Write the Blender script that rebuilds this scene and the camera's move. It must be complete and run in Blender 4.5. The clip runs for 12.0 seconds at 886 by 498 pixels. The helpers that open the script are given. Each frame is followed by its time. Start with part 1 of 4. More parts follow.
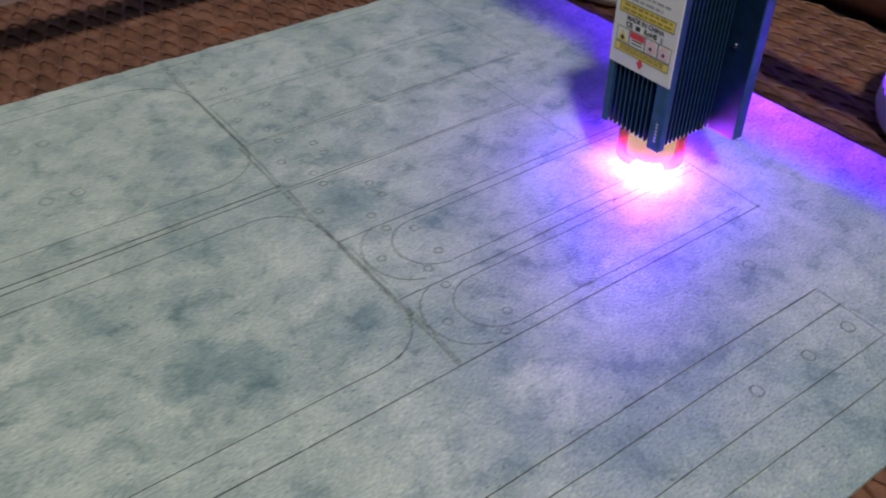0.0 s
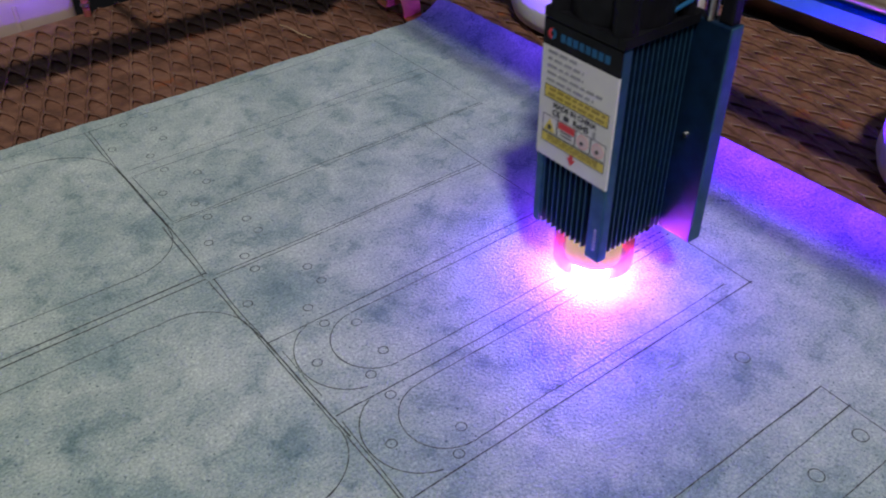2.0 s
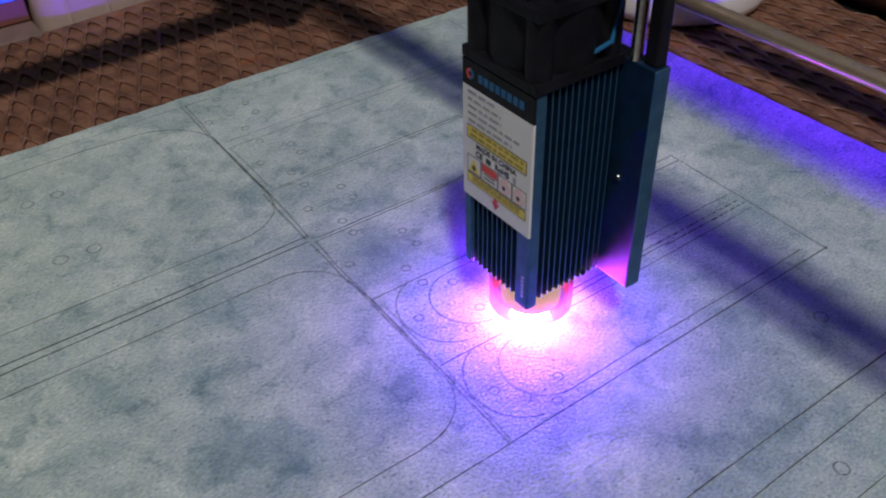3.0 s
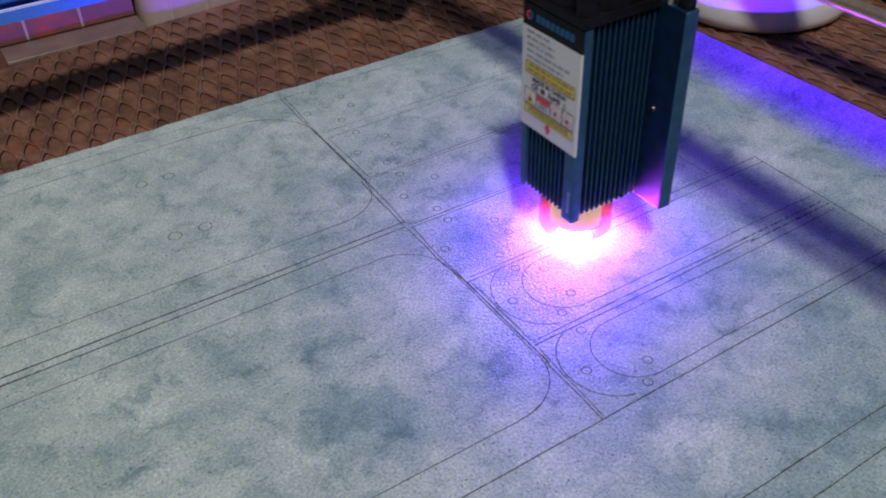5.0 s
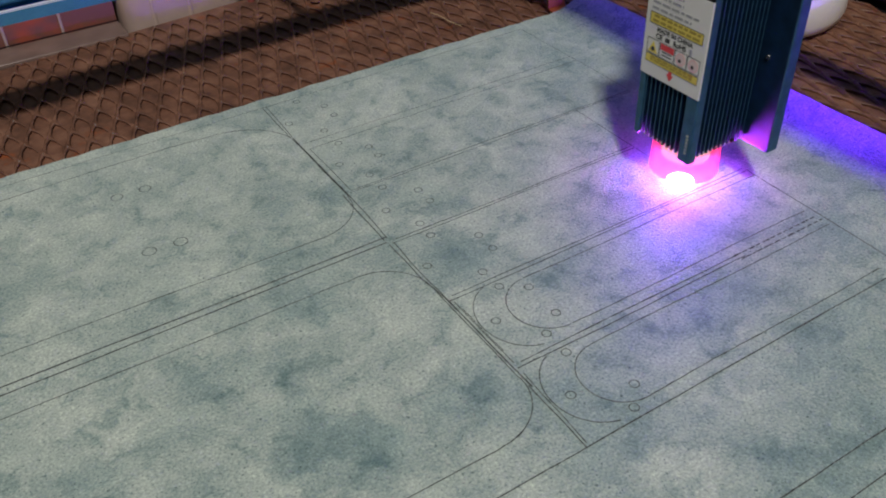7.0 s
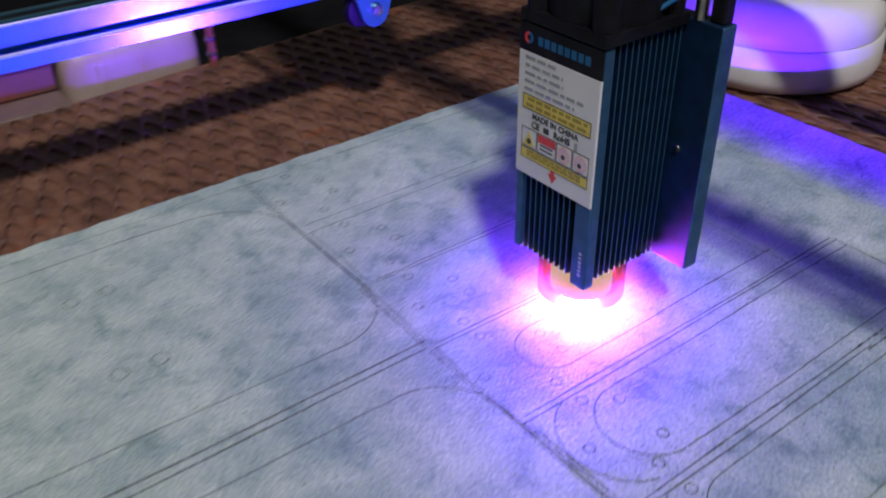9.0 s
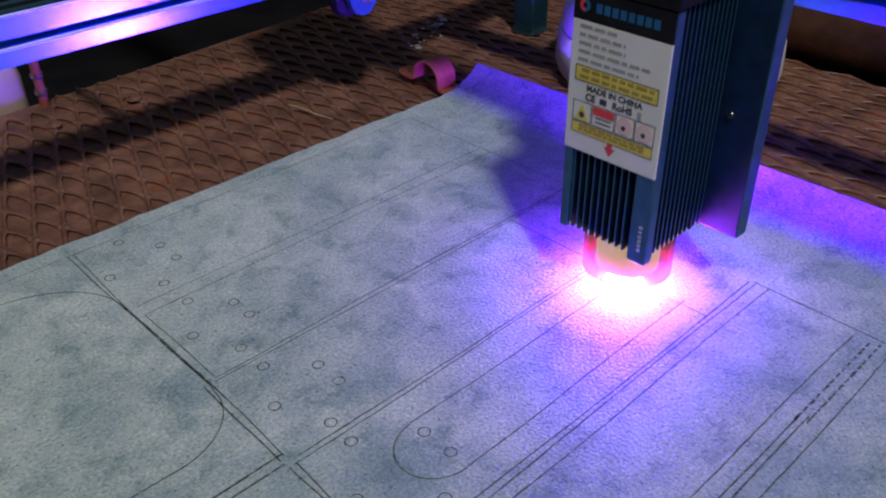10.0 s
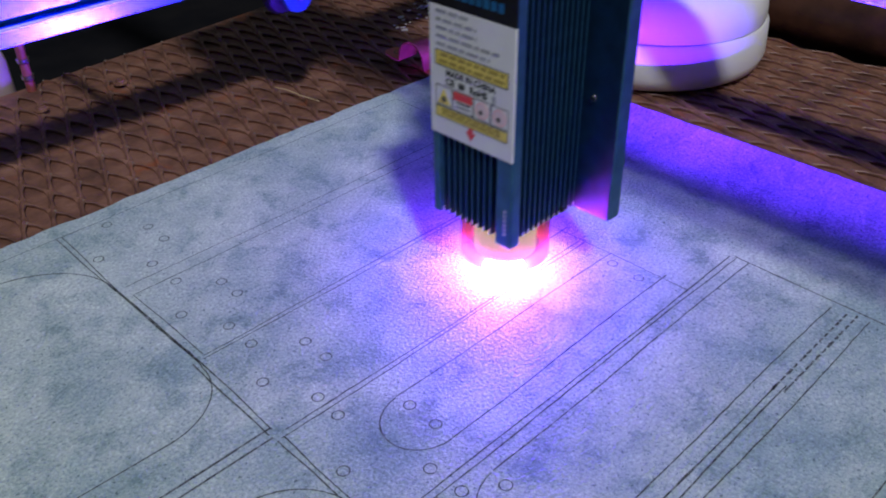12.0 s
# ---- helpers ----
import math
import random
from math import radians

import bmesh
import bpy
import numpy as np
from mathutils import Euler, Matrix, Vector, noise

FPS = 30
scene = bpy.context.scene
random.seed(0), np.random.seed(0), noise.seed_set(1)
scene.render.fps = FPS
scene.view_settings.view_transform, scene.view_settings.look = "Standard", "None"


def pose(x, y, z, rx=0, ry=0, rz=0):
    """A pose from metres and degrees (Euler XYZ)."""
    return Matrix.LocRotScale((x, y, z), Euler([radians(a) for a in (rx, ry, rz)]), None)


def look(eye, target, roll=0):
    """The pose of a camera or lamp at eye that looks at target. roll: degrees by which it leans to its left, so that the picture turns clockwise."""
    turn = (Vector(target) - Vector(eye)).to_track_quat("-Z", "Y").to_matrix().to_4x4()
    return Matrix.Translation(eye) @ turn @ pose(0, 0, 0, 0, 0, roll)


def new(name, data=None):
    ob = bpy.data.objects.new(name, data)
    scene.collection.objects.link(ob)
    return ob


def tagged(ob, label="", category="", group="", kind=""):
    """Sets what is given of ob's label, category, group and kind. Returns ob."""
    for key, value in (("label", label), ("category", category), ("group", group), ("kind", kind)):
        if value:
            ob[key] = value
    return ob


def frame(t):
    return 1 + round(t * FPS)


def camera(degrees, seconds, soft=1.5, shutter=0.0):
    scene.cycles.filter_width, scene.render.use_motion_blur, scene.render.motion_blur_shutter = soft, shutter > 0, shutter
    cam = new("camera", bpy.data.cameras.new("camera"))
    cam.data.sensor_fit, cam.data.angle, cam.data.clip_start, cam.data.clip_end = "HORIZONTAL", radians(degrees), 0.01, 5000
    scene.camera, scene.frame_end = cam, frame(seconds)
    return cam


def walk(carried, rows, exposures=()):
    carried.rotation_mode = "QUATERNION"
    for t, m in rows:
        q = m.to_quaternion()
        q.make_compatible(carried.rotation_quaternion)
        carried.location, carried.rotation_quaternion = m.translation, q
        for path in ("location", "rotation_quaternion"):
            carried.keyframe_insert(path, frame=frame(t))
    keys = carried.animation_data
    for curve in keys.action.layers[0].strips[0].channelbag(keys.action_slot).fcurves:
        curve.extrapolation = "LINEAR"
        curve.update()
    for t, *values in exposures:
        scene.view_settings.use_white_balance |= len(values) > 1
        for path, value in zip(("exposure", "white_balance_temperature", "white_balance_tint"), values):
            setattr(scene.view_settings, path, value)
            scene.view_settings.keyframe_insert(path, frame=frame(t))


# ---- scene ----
K = 0.15  # metres in one unit of the plan that is drawn on the sheet

cam = camera(53.8, 12.0, soft=1.9, shutter=0.5)
PATH = [
    (0, (-0.14760, -0.48225, 0.24960), (-0.00855, -0.29490, 0.06090), 0.70),
    (0.5, (-0.11190, -0.46545, 0.23985), (0.03495, -0.28200, 0.05325), 1.00),
    (1, (-0.09525, -0.44610, 0.24045), (0.05085, -0.26100, 0.05490), 0.20),
    (1.5, (-0.09600, -0.44310, 0.24150), (0.04980, -0.25710, 0.05670), -0.00),
    (2, (-0.09540, -0.44400, 0.24165), (0.04755, -0.25560, 0.05700), -0.60),
    (2.5, (-0.10440, -0.44550, 0.24225), (0.03435, -0.25425, 0.05745), -1.30),
    (2.7, (-0.11520, -0.44625, 0.24750), (0.02040, -0.25545, 0.05985), -1.50),
    (4.3, (-0.16335, -0.45120, 0.25215), (-0.03795, -0.25335, 0.06465), -1.80),
    (4.5, (-0.16350, -0.45165, 0.25485), (-0.04020, -0.25245, 0.06750), -2.00),
    (5, (-0.15990, -0.45330, 0.25455), (-0.04005, -0.25065, 0.06855), -2.30),
    (5.5, (-0.15315, -0.45210, 0.25485), (-0.03450, -0.25035, 0.06720), -2.50),
    (6, (-0.14940, -0.45000, 0.25335), (-0.03135, -0.24660, 0.06720), -2.60),
    (6.5, (-0.14760, -0.44640, 0.25200), (-0.02745, -0.24465, 0.06525), -2.00),
    (6.7, (-0.14505, -0.44610, 0.25305), (-0.02445, -0.24420, 0.06675), -2.00),
    (8.5, (-0.17000, -0.39500, 0.22800), (0.69700, 0.95200, -0.96900), -0.40),
    (9, (-0.14630, -0.35650, 0.21200), (0.84500, 0.97800, -0.89700), -1.00),
    (9.5, (-0.10545, -0.32565, 0.19800), (0.06420, -0.13620, 0.03885), -0.40),
    (10, (-0.09405, -0.31785, 0.19800), (0.07890, -0.13635, 0.03330), -0.70),
    (10.5, (-0.09375, -0.31845, 0.19635), (0.08370, -0.14220, 0.03075), -0.70),
    (11, (-0.09465, -0.32115, 0.19815), (0.08205, -0.14700, 0.02955), -0.70),
    (11.5, (-0.09495, -0.32280, 0.19785), (0.08010, -0.14700, 0.02925), -0.80),
    (12, (-0.09555, -0.32370, 0.19785), (0.07725, -0.14580, 0.02895), -1.00),
]
ON, HALF, OFF = (-0.06, 5850, 12), (-0.02, 5450, 9), (0.06, 6400, 8)
EXPOSURES = [
    (0.0, *ON), (0.5, -0.06, 5600, 12), (1.6, -0.08, 5650, 12), (2.5, -0.22, 5800, 12), (2.7, -0.22, 5800, 12), (4.3, *ON), (5.0, -0.06, 5600, 12), (5.5, -0.06, 6050, 12), (6.0, -0.04, 5950, 12),
    (6.37, *ON), (6.50, -0.10, 6500, 10), (6.60, *OFF), (6.86, *OFF), (7.0, *ON), (8.5, *ON), (9.0, -0.04, 5600, 13), (9.5, -0.12, 5600, 12), (10.0, -0.27, 5600, 12), (10.06, -0.25, 5650, 12), (10.20, 0.10, 6000, 6), (10.30, *HALF), (10.53, *HALF),
    (10.60, 0.10, 6000, 6), (10.74, 0.10, 6000, 6), (10.82, *HALF), (11.02, *HALF), (11.10, 0.12, 5850, 4), (11.44, 0.12, 5850, 4), (11.49, 0.10, 5850, 4), (11.53, 0.08, 5850, 5), (11.64, *ON), (11.8, -0.08, 5550, 12), (12.0, -0.10, 5200, 13),
]
walk(cam, [(t, look(eye, target, roll)) for t, eye, target, roll in PATH], EXPOSURES)

# ---- light ----
world = bpy.data.worlds.new("room")
scene.world = world
world.use_nodes = True
world.node_tree.nodes["Background"].inputs["Color"].default_value = (0.62, 0.72, 0.70, 1)
world.node_tree.nodes["Background"].inputs["Strength"].default_value = 0.11

bulb = bpy.data.lights.new("ceiling_lamp", "AREA")
bulb.shape, bulb.size = "DISK", 0.22
bulb.energy, bulb.color = 50.0, (1.0, 0.90, 0.76)
LAMP_AIM = Vector((0.08, -0.16, 0.0))
LAMP_AT = LAMP_AIM + 2.6 * Vector((-0.252, -0.479, 0.841))
lamp = new("ceiling_lamp", bulb)
lamp.matrix_world = look(LAMP_AT, LAMP_AIM)
tagged(lamp, kind="structure")


# ---- materials ----
def mat(name, base, rough=0.6, metal=0.0, noise_scale=0.0, second=None, bump=0.0, bump_scale=0.0, spread=(0.35, 0.65), spec=0.5, detail=6):
    """A principled material with a two-colour noise and a fine bump, in metres of the object."""
    m = bpy.data.materials.new(name)
    m.use_nodes = True
    nt = m.node_tree
    b = nt.nodes["Principled BSDF"]
    b.inputs["Base Color"].default_value = (*base, 1)
    b.inputs["Roughness"].default_value = rough
    b.inputs["Metallic"].default_value = metal
    b.inputs["Specular IOR Level"].default_value = spec
    tc = nt.nodes.new("ShaderNodeTexCoord")
    if second:
        n = nt.nodes.new("ShaderNodeTexNoise")
        n.inputs["Scale"].default_value = noise_scale
        n.inputs["Detail"].default_value = detail
        nt.links.new(tc.outputs["Object"], n.inputs["Vector"])
        r = nt.nodes.new("ShaderNodeValToRGB")
        r.color_ramp.elements[0].position, r.color_ramp.elements[1].position = spread
        r.color_ramp.elements[0].color, r.color_ramp.elements[1].color = (*base, 1), (*second, 1)
        nt.links.new(n.outputs["Fac"], r.inputs["Fac"])
        nt.links.new(r.outputs["Color"], b.inputs["Base Color"])
    if bump:
        n2 = nt.nodes.new("ShaderNodeTexNoise")
        n2.inputs["Scale"].default_value = bump_scale
        n2.inputs["Detail"].default_value = 4
        nt.links.new(tc.outputs["Object"], n2.inputs["Vector"])
        bp = nt.nodes.new("ShaderNodeBump")
        bp.inputs["Strength"].default_value = bump
        bp.inputs["Distance"].default_value = 0.0005
        nt.links.new(n2.outputs["Fac"], bp.inputs["Height"])
        nt.links.new(bp.outputs["Normal"], b.inputs["Normal"])
    return m


def noise_node(nt, vec, scale, detail=4, rough=0.55):
    n = nt.nodes.new("ShaderNodeTexNoise")
    n.inputs["Scale"].default_value, n.inputs["Detail"].default_value, n.inputs["Roughness"].default_value = scale, detail, rough
    nt.links.new(vec, n.inputs["Vector"])
    return n.outputs["Fac"]


def ramp_node(nt, fac, stops):
    r = nt.nodes.new("ShaderNodeValToRGB")
    while len(r.color_ramp.elements) < len(stops):
        r.color_ramp.elements.new(0.5)
    for e, (p, c) in zip(r.color_ramp.elements, stops):
        e.position, e.color = p, (*c, 1)
    nt.links.new(fac, r.inputs["Fac"])
    return r.outputs["Color"]


def mix_node(nt, kind, fac, a, b):
    n = nt.nodes.new("ShaderNodeMix")
    n.data_type, n.blend_type = "RGBA", kind
    if isinstance(fac, float):
        n.inputs[0].default_value = fac
    else:
        nt.links.new(fac, n.inputs[0])
    nt.links.new(a, n.inputs[6])
    nt.links.new(b, n.inputs[7])
    return n.outputs[2]


STAINS_AND_FALLOFF = [  # plan place, radius, depth (below zero: darker)
          (-0.50, -1.34, 0.13, -1.0), (-0.46, -1.69, 0.20, -1.0), (-0.14, -1.69, 0.18, -0.9), (-0.73, -1.21, 0.11, -0.8), (-0.54, -1.05, 0.10, -0.8),
          (-0.31, -1.13, 0.14, -0.6), (-1.05, -1.43, 0.12, -0.7), (-0.05, -0.71, 0.11, -0.9), (0.33, -0.53, 0.17, -0.8), (0.27, -0.93, 0.16, -0.8),
          (0.14, -1.17, 0.15, -0.8), (0.69, -2.05, 0.16, -0.8), (0.87, -1.52, 0.16, -0.7), (0.28, -1.77, 0.15, -0.5), (-1.05, -0.61, 0.11, -0.7),
          (1.26, -0.27, 0.18, -0.8), (0.45, -2.09, 0.16, 0.9), (0.15, -2.20, 0.15, 0.9), (0.20, -1.49, 0.10, 0.7), (-0.15, -1.45, 0.18, 0.7),
          # broad last three put the uneven room light into the sheet's colour
          (0.60, -2.35, 0.95, -0.6), (-0.75, -0.25, 1.00, 0.5), (0.45, -0.25, 0.70, 0.3)]


def sheet_material():
    """Mottled grey-green sheet: cloudy stains, small smudges, fine specks, a felt-like grain and a painted light
    falloff.
    """
    m = bpy.data.materials.new("mottled_sheet")
    m.use_nodes = True
    nt = m.node_tree
    b = nt.nodes["Principled BSDF"]
    b.inputs["Roughness"].default_value = 0.7
    b.inputs["Specular IOR Level"].default_value = 0.25
    plain = nt.nodes.new("ShaderNodeTexCoord").outputs["Object"]

    def math_node(kind, a, c):
        n = nt.nodes.new("ShaderNodeMath")
        n.operation = kind
        for k, v in enumerate((a, c)):
            if isinstance(v, float):
                n.inputs[k].default_value = v
            else:
                nt.links.new(v, n.inputs[k])
        return n.outputs[0]

    def warped(scale, amount):
        """The plan's coordinates, pushed about by a noise, so that blots get ragged outlines."""
        n = nt.nodes.new("ShaderNodeTexNoise")
        n.inputs["Scale"].default_value, n.inputs["Detail"].default_value, n.inputs["Roughness"].default_value = scale, 6, 0.65
        nt.links.new(plain, n.inputs["Vector"])
        v = nt.nodes.new("ShaderNodeVectorMath")
        v.operation = "MULTIPLY_ADD"
        v.inputs[1].default_value = (amount, amount, 0)
        nt.links.new(n.outputs["Color"], v.inputs[0])
        nt.links.new(plain, v.inputs[2])
        return v.outputs[0]

    ragged = warped(60, 0.034)
    total = None
    for x, y, r, depth in STAINS_AND_FALLOFF:
        mp = nt.nodes.new("ShaderNodeMapping")
        mp.inputs["Location"].default_value = (-(x + 0.113) / r, -(y + 0.113) / r, 0)
        mp.inputs["Scale"].default_value = (1 / (r * K), 1 / (r * K), 0)
        nt.links.new(ragged, mp.inputs["Vector"])
        gr = nt.nodes.new("ShaderNodeTexGradient")
        gr.gradient_type = "SPHERICAL"
        nt.links.new(mp.outputs["Vector"], gr.inputs["Vector"])
        one = math_node("MULTIPLY", gr.outputs["Fac"], depth)
        total = one if total is None else math_node("ADD", total, one)
    broad = math_node("MULTIPLY", math_node("SUBTRACT", noise_node(nt, ragged, 19, 9, 0.68), 0.5), 3.4)
    field = math_node("ADD", math_node("MULTIPLY", math_node("ADD", math_node("MULTIPLY", total, 0.62), broad), 0.42), 0.56)
    col = ramp_node(nt, field, [(0.12, (0.145, 0.222, 0.222)), (0.34, (0.282, 0.368, 0.348)), (0.55, (0.405, 0.475, 0.430)), (0.90, (0.565, 0.620, 0.550))])
    smudge = ramp_node(nt, noise_node(nt, ragged, 62, 9, 0.68), [(0.34, (0.54, 0.63, 0.655)), (0.44, (0.87, 0.905, 0.91)), (0.50, (1.0, 1.0, 1.0)), (0.64, (1.16, 1.15, 1.12))])
    col = mix_node(nt, "MULTIPLY", 1.0, col, smudge)
    grain = ramp_node(nt, noise_node(nt, plain, 820, 3, 0.75), [(0.36, (0.60, 0.64, 0.65)), (0.47, (0.97, 0.97, 0.97)), (0.55, (1.03, 1.03, 1.02)), (0.66, (1.42, 1.40, 1.35))])
    col = mix_node(nt, "MULTIPLY", 0.9, col, grain)
    speck = ramp_node(nt, noise_node(nt, plain, 640, 2, 0.5), [(0.29, (0.30, 0.36, 0.39)), (0.345, (1, 1, 1))])
    col = mix_node(nt, "MULTIPLY", 0.9, col, speck)
    nt.links.new(col, b.inputs["Base Color"])
    # raised fibres, which catch light that grazes the sheet
    bp = nt.nodes.new("ShaderNodeBump")
    bp.inputs["Strength"].default_value, bp.inputs["Distance"].default_value = 0.9, 0.0007
    nt.links.new(noise_node(nt, plain, 760, 3, 0.6), bp.inputs["Height"])
    nt.links.new(bp.outputs["Normal"], b.inputs["Normal"])
    return m


def rust_material():
    """Brown oxidised steel with orange rust blooms and greasy, slightly glossy skin."""
    m = bpy.data.materials.new("rusty_steel")
    m.use_nodes = True
    nt = m.node_tree
    b = nt.nodes["Principled BSDF"]
    b.inputs["Metallic"].default_value = 0.15
    vec = nt.nodes.new("ShaderNodeTexCoord").outputs["Object"]
    col = ramp_node(nt, noise_node(nt, vec, 60, 6, 0.65), [(0.32, (0.100, 0.049, 0.031)), (0.5, (0.200, 0.095, 0.057)), (0.68, (0.30, 0.155, 0.096))])
    bloom = ramp_node(nt, noise_node(nt, vec, 34, 5, 0.7), [(0.60, (0, 0, 0)), (0.70, (1, 1, 1))])
    n = nt.nodes.new("ShaderNodeMix")
    n.data_type = "RGBA"
    nt.links.new(bloom, n.inputs[0])
    nt.links.new(col, n.inputs[6])
    n.inputs[7].default_value = (0.30, 0.09, 0.03, 1)
    nt.links.new(n.outputs[2], b.inputs["Base Color"])
    rg = ramp_node(nt, noise_node(nt, vec, 160, 4, 0.6), [(0.3, (0.38, 0.38, 0.38)), (0.7, (0.68, 0.68, 0.68))])
    nt.links.new(rg, b.inputs["Roughness"])
    bp = nt.nodes.new("ShaderNodeBump")
    bp.inputs["Strength"].default_value, bp.inputs["Distance"].default_value = 0.6, 0.0005
    nt.links.new(noise_node(nt, vec, 420, 4, 0.65), bp.inputs["Height"])
    nt.links.new(bp.outputs["Normal"], b.inputs["Normal"])
    return m


def burn_material():
    """Scorched laser line: dark brown, broken into darker and paler dashes."""
    m = bpy.data.materials.new("scorched_line")
    m.use_nodes = True
    nt = m.node_tree
    b = nt.nodes["Principled BSDF"]
    b.inputs["Roughness"].default_value = 0.9
    vec = nt.nodes.new("ShaderNodeTexCoord").outputs["Object"]
    col = ramp_node(nt, noise_node(nt, vec, 560, 3, 0.6), [(0.38, (0.026, 0.028, 0.027)), (0.52, (0.075, 0.085, 0.082)), (0.68, (0.23, 0.26, 0.245))])
    nt.links.new(col, b.inputs["Base Color"])
    return m


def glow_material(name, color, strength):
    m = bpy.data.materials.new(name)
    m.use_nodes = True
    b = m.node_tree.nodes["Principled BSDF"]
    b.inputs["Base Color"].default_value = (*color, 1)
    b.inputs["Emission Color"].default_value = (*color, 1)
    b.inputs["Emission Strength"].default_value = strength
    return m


def shield_material():
    """Red acrylic: lets tinted light through, scatters some, and has a glossy skin."""
    m = bpy.data.materials.new("red_acrylic")
    m.use_nodes = True
    nt = m.node_tree
    out = nt.nodes["Material Output"]
    nt.nodes.remove(nt.nodes["Principled BSDF"])
    tr = nt.nodes.new("ShaderNodeBsdfTransparent")
    tr.inputs["Color"].default_value = (0.92, 0.76, 0.48, 1)
    tl = nt.nodes.new("ShaderNodeBsdfTranslucent")
    tl.inputs["Color"].default_value = (0.20, 0.060, 0.022, 1)
    df = nt.nodes.new("ShaderNodeBsdfDiffuse")
    df.inputs["Color"].default_value = (0.20, 0.018, 0.012, 1)
    gl = nt.nodes.new("ShaderNodeBsdfGlossy")
    gl.inputs["Roughness"].default_value = 0.15
    one, two, three = (nt.nodes.new("ShaderNodeMixShader") for _ in range(3))
    one.inputs[0].default_value, two.inputs[0].default_value, three.inputs[0].default_value = 0.30, 0.38, 0.05
    nt.links.new(tl.outputs[0], one.inputs[1])
    nt.links.new(df.outputs[0], one.inputs[2])
    nt.links.new(one.outputs[0], two.inputs[1])
    nt.links.new(tr.outputs[0], two.inputs[2])
    nt.links.new(two.outputs[0], three.inputs[1])
    nt.links.new(gl.outputs[0], three.inputs[2])
    nt.links.new(three.outputs[0], out.inputs["Surface"])
    return m


SHEET = sheet_material()
RUST = rust_material()
BURN = burn_material()
SHIELD = shield_material()
LASER = glow_material("violet_laser_light", (0.150, 0.020, 1.0), 12500.0)
RING_LIGHT = glow_material("lavender_ring_light", (0.46, 0.28, 1.0), 270.0)
SHIELD_GLOW = glow_material("added_shield_glow", (0.68, 0.80, 1.0), 5.4)
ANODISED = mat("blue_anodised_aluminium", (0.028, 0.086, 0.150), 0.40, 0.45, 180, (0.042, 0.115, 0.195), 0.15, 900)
# darker copy of the blue, with the shade of the gaps put in
ANODISED_DARK = mat("dark_shaded_anodised", (0.004, 0.018, 0.048), 0.40, 0.3, 150, (0.007, 0.027, 0.072), 0.15, 900)
RAIL = mat("teal_anodised_extrusion", (0.11, 0.31, 0.45), 0.26, 0.92, 120, (0.13, 0.35, 0.51), 0.06, 900)
BLACK = mat("black_plastic", (0.004, 0.004, 0.006), 0.5, 0.0, 90, (0.009, 0.009, 0.012), 0.1, 500, spec=0.18)
DARK = mat("dark_table_top", (0.008, 0.008, 0.010), 0.9, 0.0, 20, (0.014, 0.013, 0.014), 0.2, 200, spec=0.05)
LABEL = mat("white_label_foil", (0.66, 0.645, 0.63), 0.42, 0.0, 60, (0.72, 0.705, 0.69))
YELLOW = mat("yellow_print", (0.66, 0.53, 0.09), 0.45, 0.0, 90, (0.72, 0.58, 0.11))
RED = mat("red_print", (0.60, 0.04, 0.05), 0.45, 0.0, 90, (0.66, 0.05, 0.06))
INK = mat("black_print", (0.03, 0.03, 0.035), 0.5, 0.0, 90, (0.05, 0.05, 0.055))
GREY_INK = mat("grey_print", (0.27, 0.27, 0.29), 0.5, 0.0, 90, (0.36, 0.36, 0.38))
BLUSH = mat("blush_print", (0.66, 0.50, 0.51), 0.5, 0.0, 90, (0.70, 0.55, 0.56))
BROWN_INK = mat("brown_print", (0.30, 0.22, 0.03), 0.5, 0.0, 90, (0.36, 0.27, 0.04))
CYAN = mat("cyan_print", (0.008, 0.085, 0.21), 0.5, 0.0, 90, (0.012, 0.11, 0.26))
PINK = mat("pale_pink_print", (0.72, 0.42, 0.42), 0.5, 0.0, 90, (0.76, 0.48, 0.48))
COPPER = mat("copper", (0.72, 0.25, 0.10), 0.34, 0.55, 140, (0.56, 0.17, 0.07), 0.15, 400)
STEEL = mat("steel", (0.55, 0.54, 0.52), 0.25, 1.0, 200, (0.42, 0.41, 0.40), 0.1, 600)
ROD = mat("warm_steel_rod", (0.74, 0.57, 0.42), 0.34, 0.85, 200, (0.64, 0.48, 0.36), 0.1, 600)
BARE = mat("bare_aluminium", (0.80, 0.80, 0.78), 0.42, 0.35, 200, (0.70, 0.70, 0.69))
CASE = mat("grey_brown_plastic", (0.17, 0.115, 0.095), 0.35, 0.0, 60, (0.23, 0.16, 0.13), 0.1, 200)
# mesh highlights put into colour: pale strand rims and shiny glint beads
RIM = mat("highlight_rim", (0.15, 0.083, 0.062), 0.5, 0.2, 120, (0.235, 0.135, 0.10), 0.3, 500)
GLINT = mat("glint_metal", (0.75, 0.62, 0.52), 0.18, 0.7, 200, (0.60, 0.48, 0.40))
WHITE = mat("white_plastic", (0.74, 0.71, 0.66), 0.38, 0.0, 30, (0.80, 0.77, 0.72), 0.06, 300)
PIPE = mat("brown_rusty_pipe", (0.045, 0.019, 0.012), 0.36, 0.3, 45, (0.10, 0.042, 0.024), 0.5, 300)
CLOUDY = mat("cloudy_plastic", (0.40, 0.30, 0.25), 0.4, 0.0, 25, (0.50, 0.38, 0.32), 0.1, 100)
ORANGE = mat("orange_red_plastic", (0.20, 0.085, 0.065), 0.4, 0.0, 22, (0.46, 0.085, 0.03), 0.2, 60, spread=(0.45, 0.6))
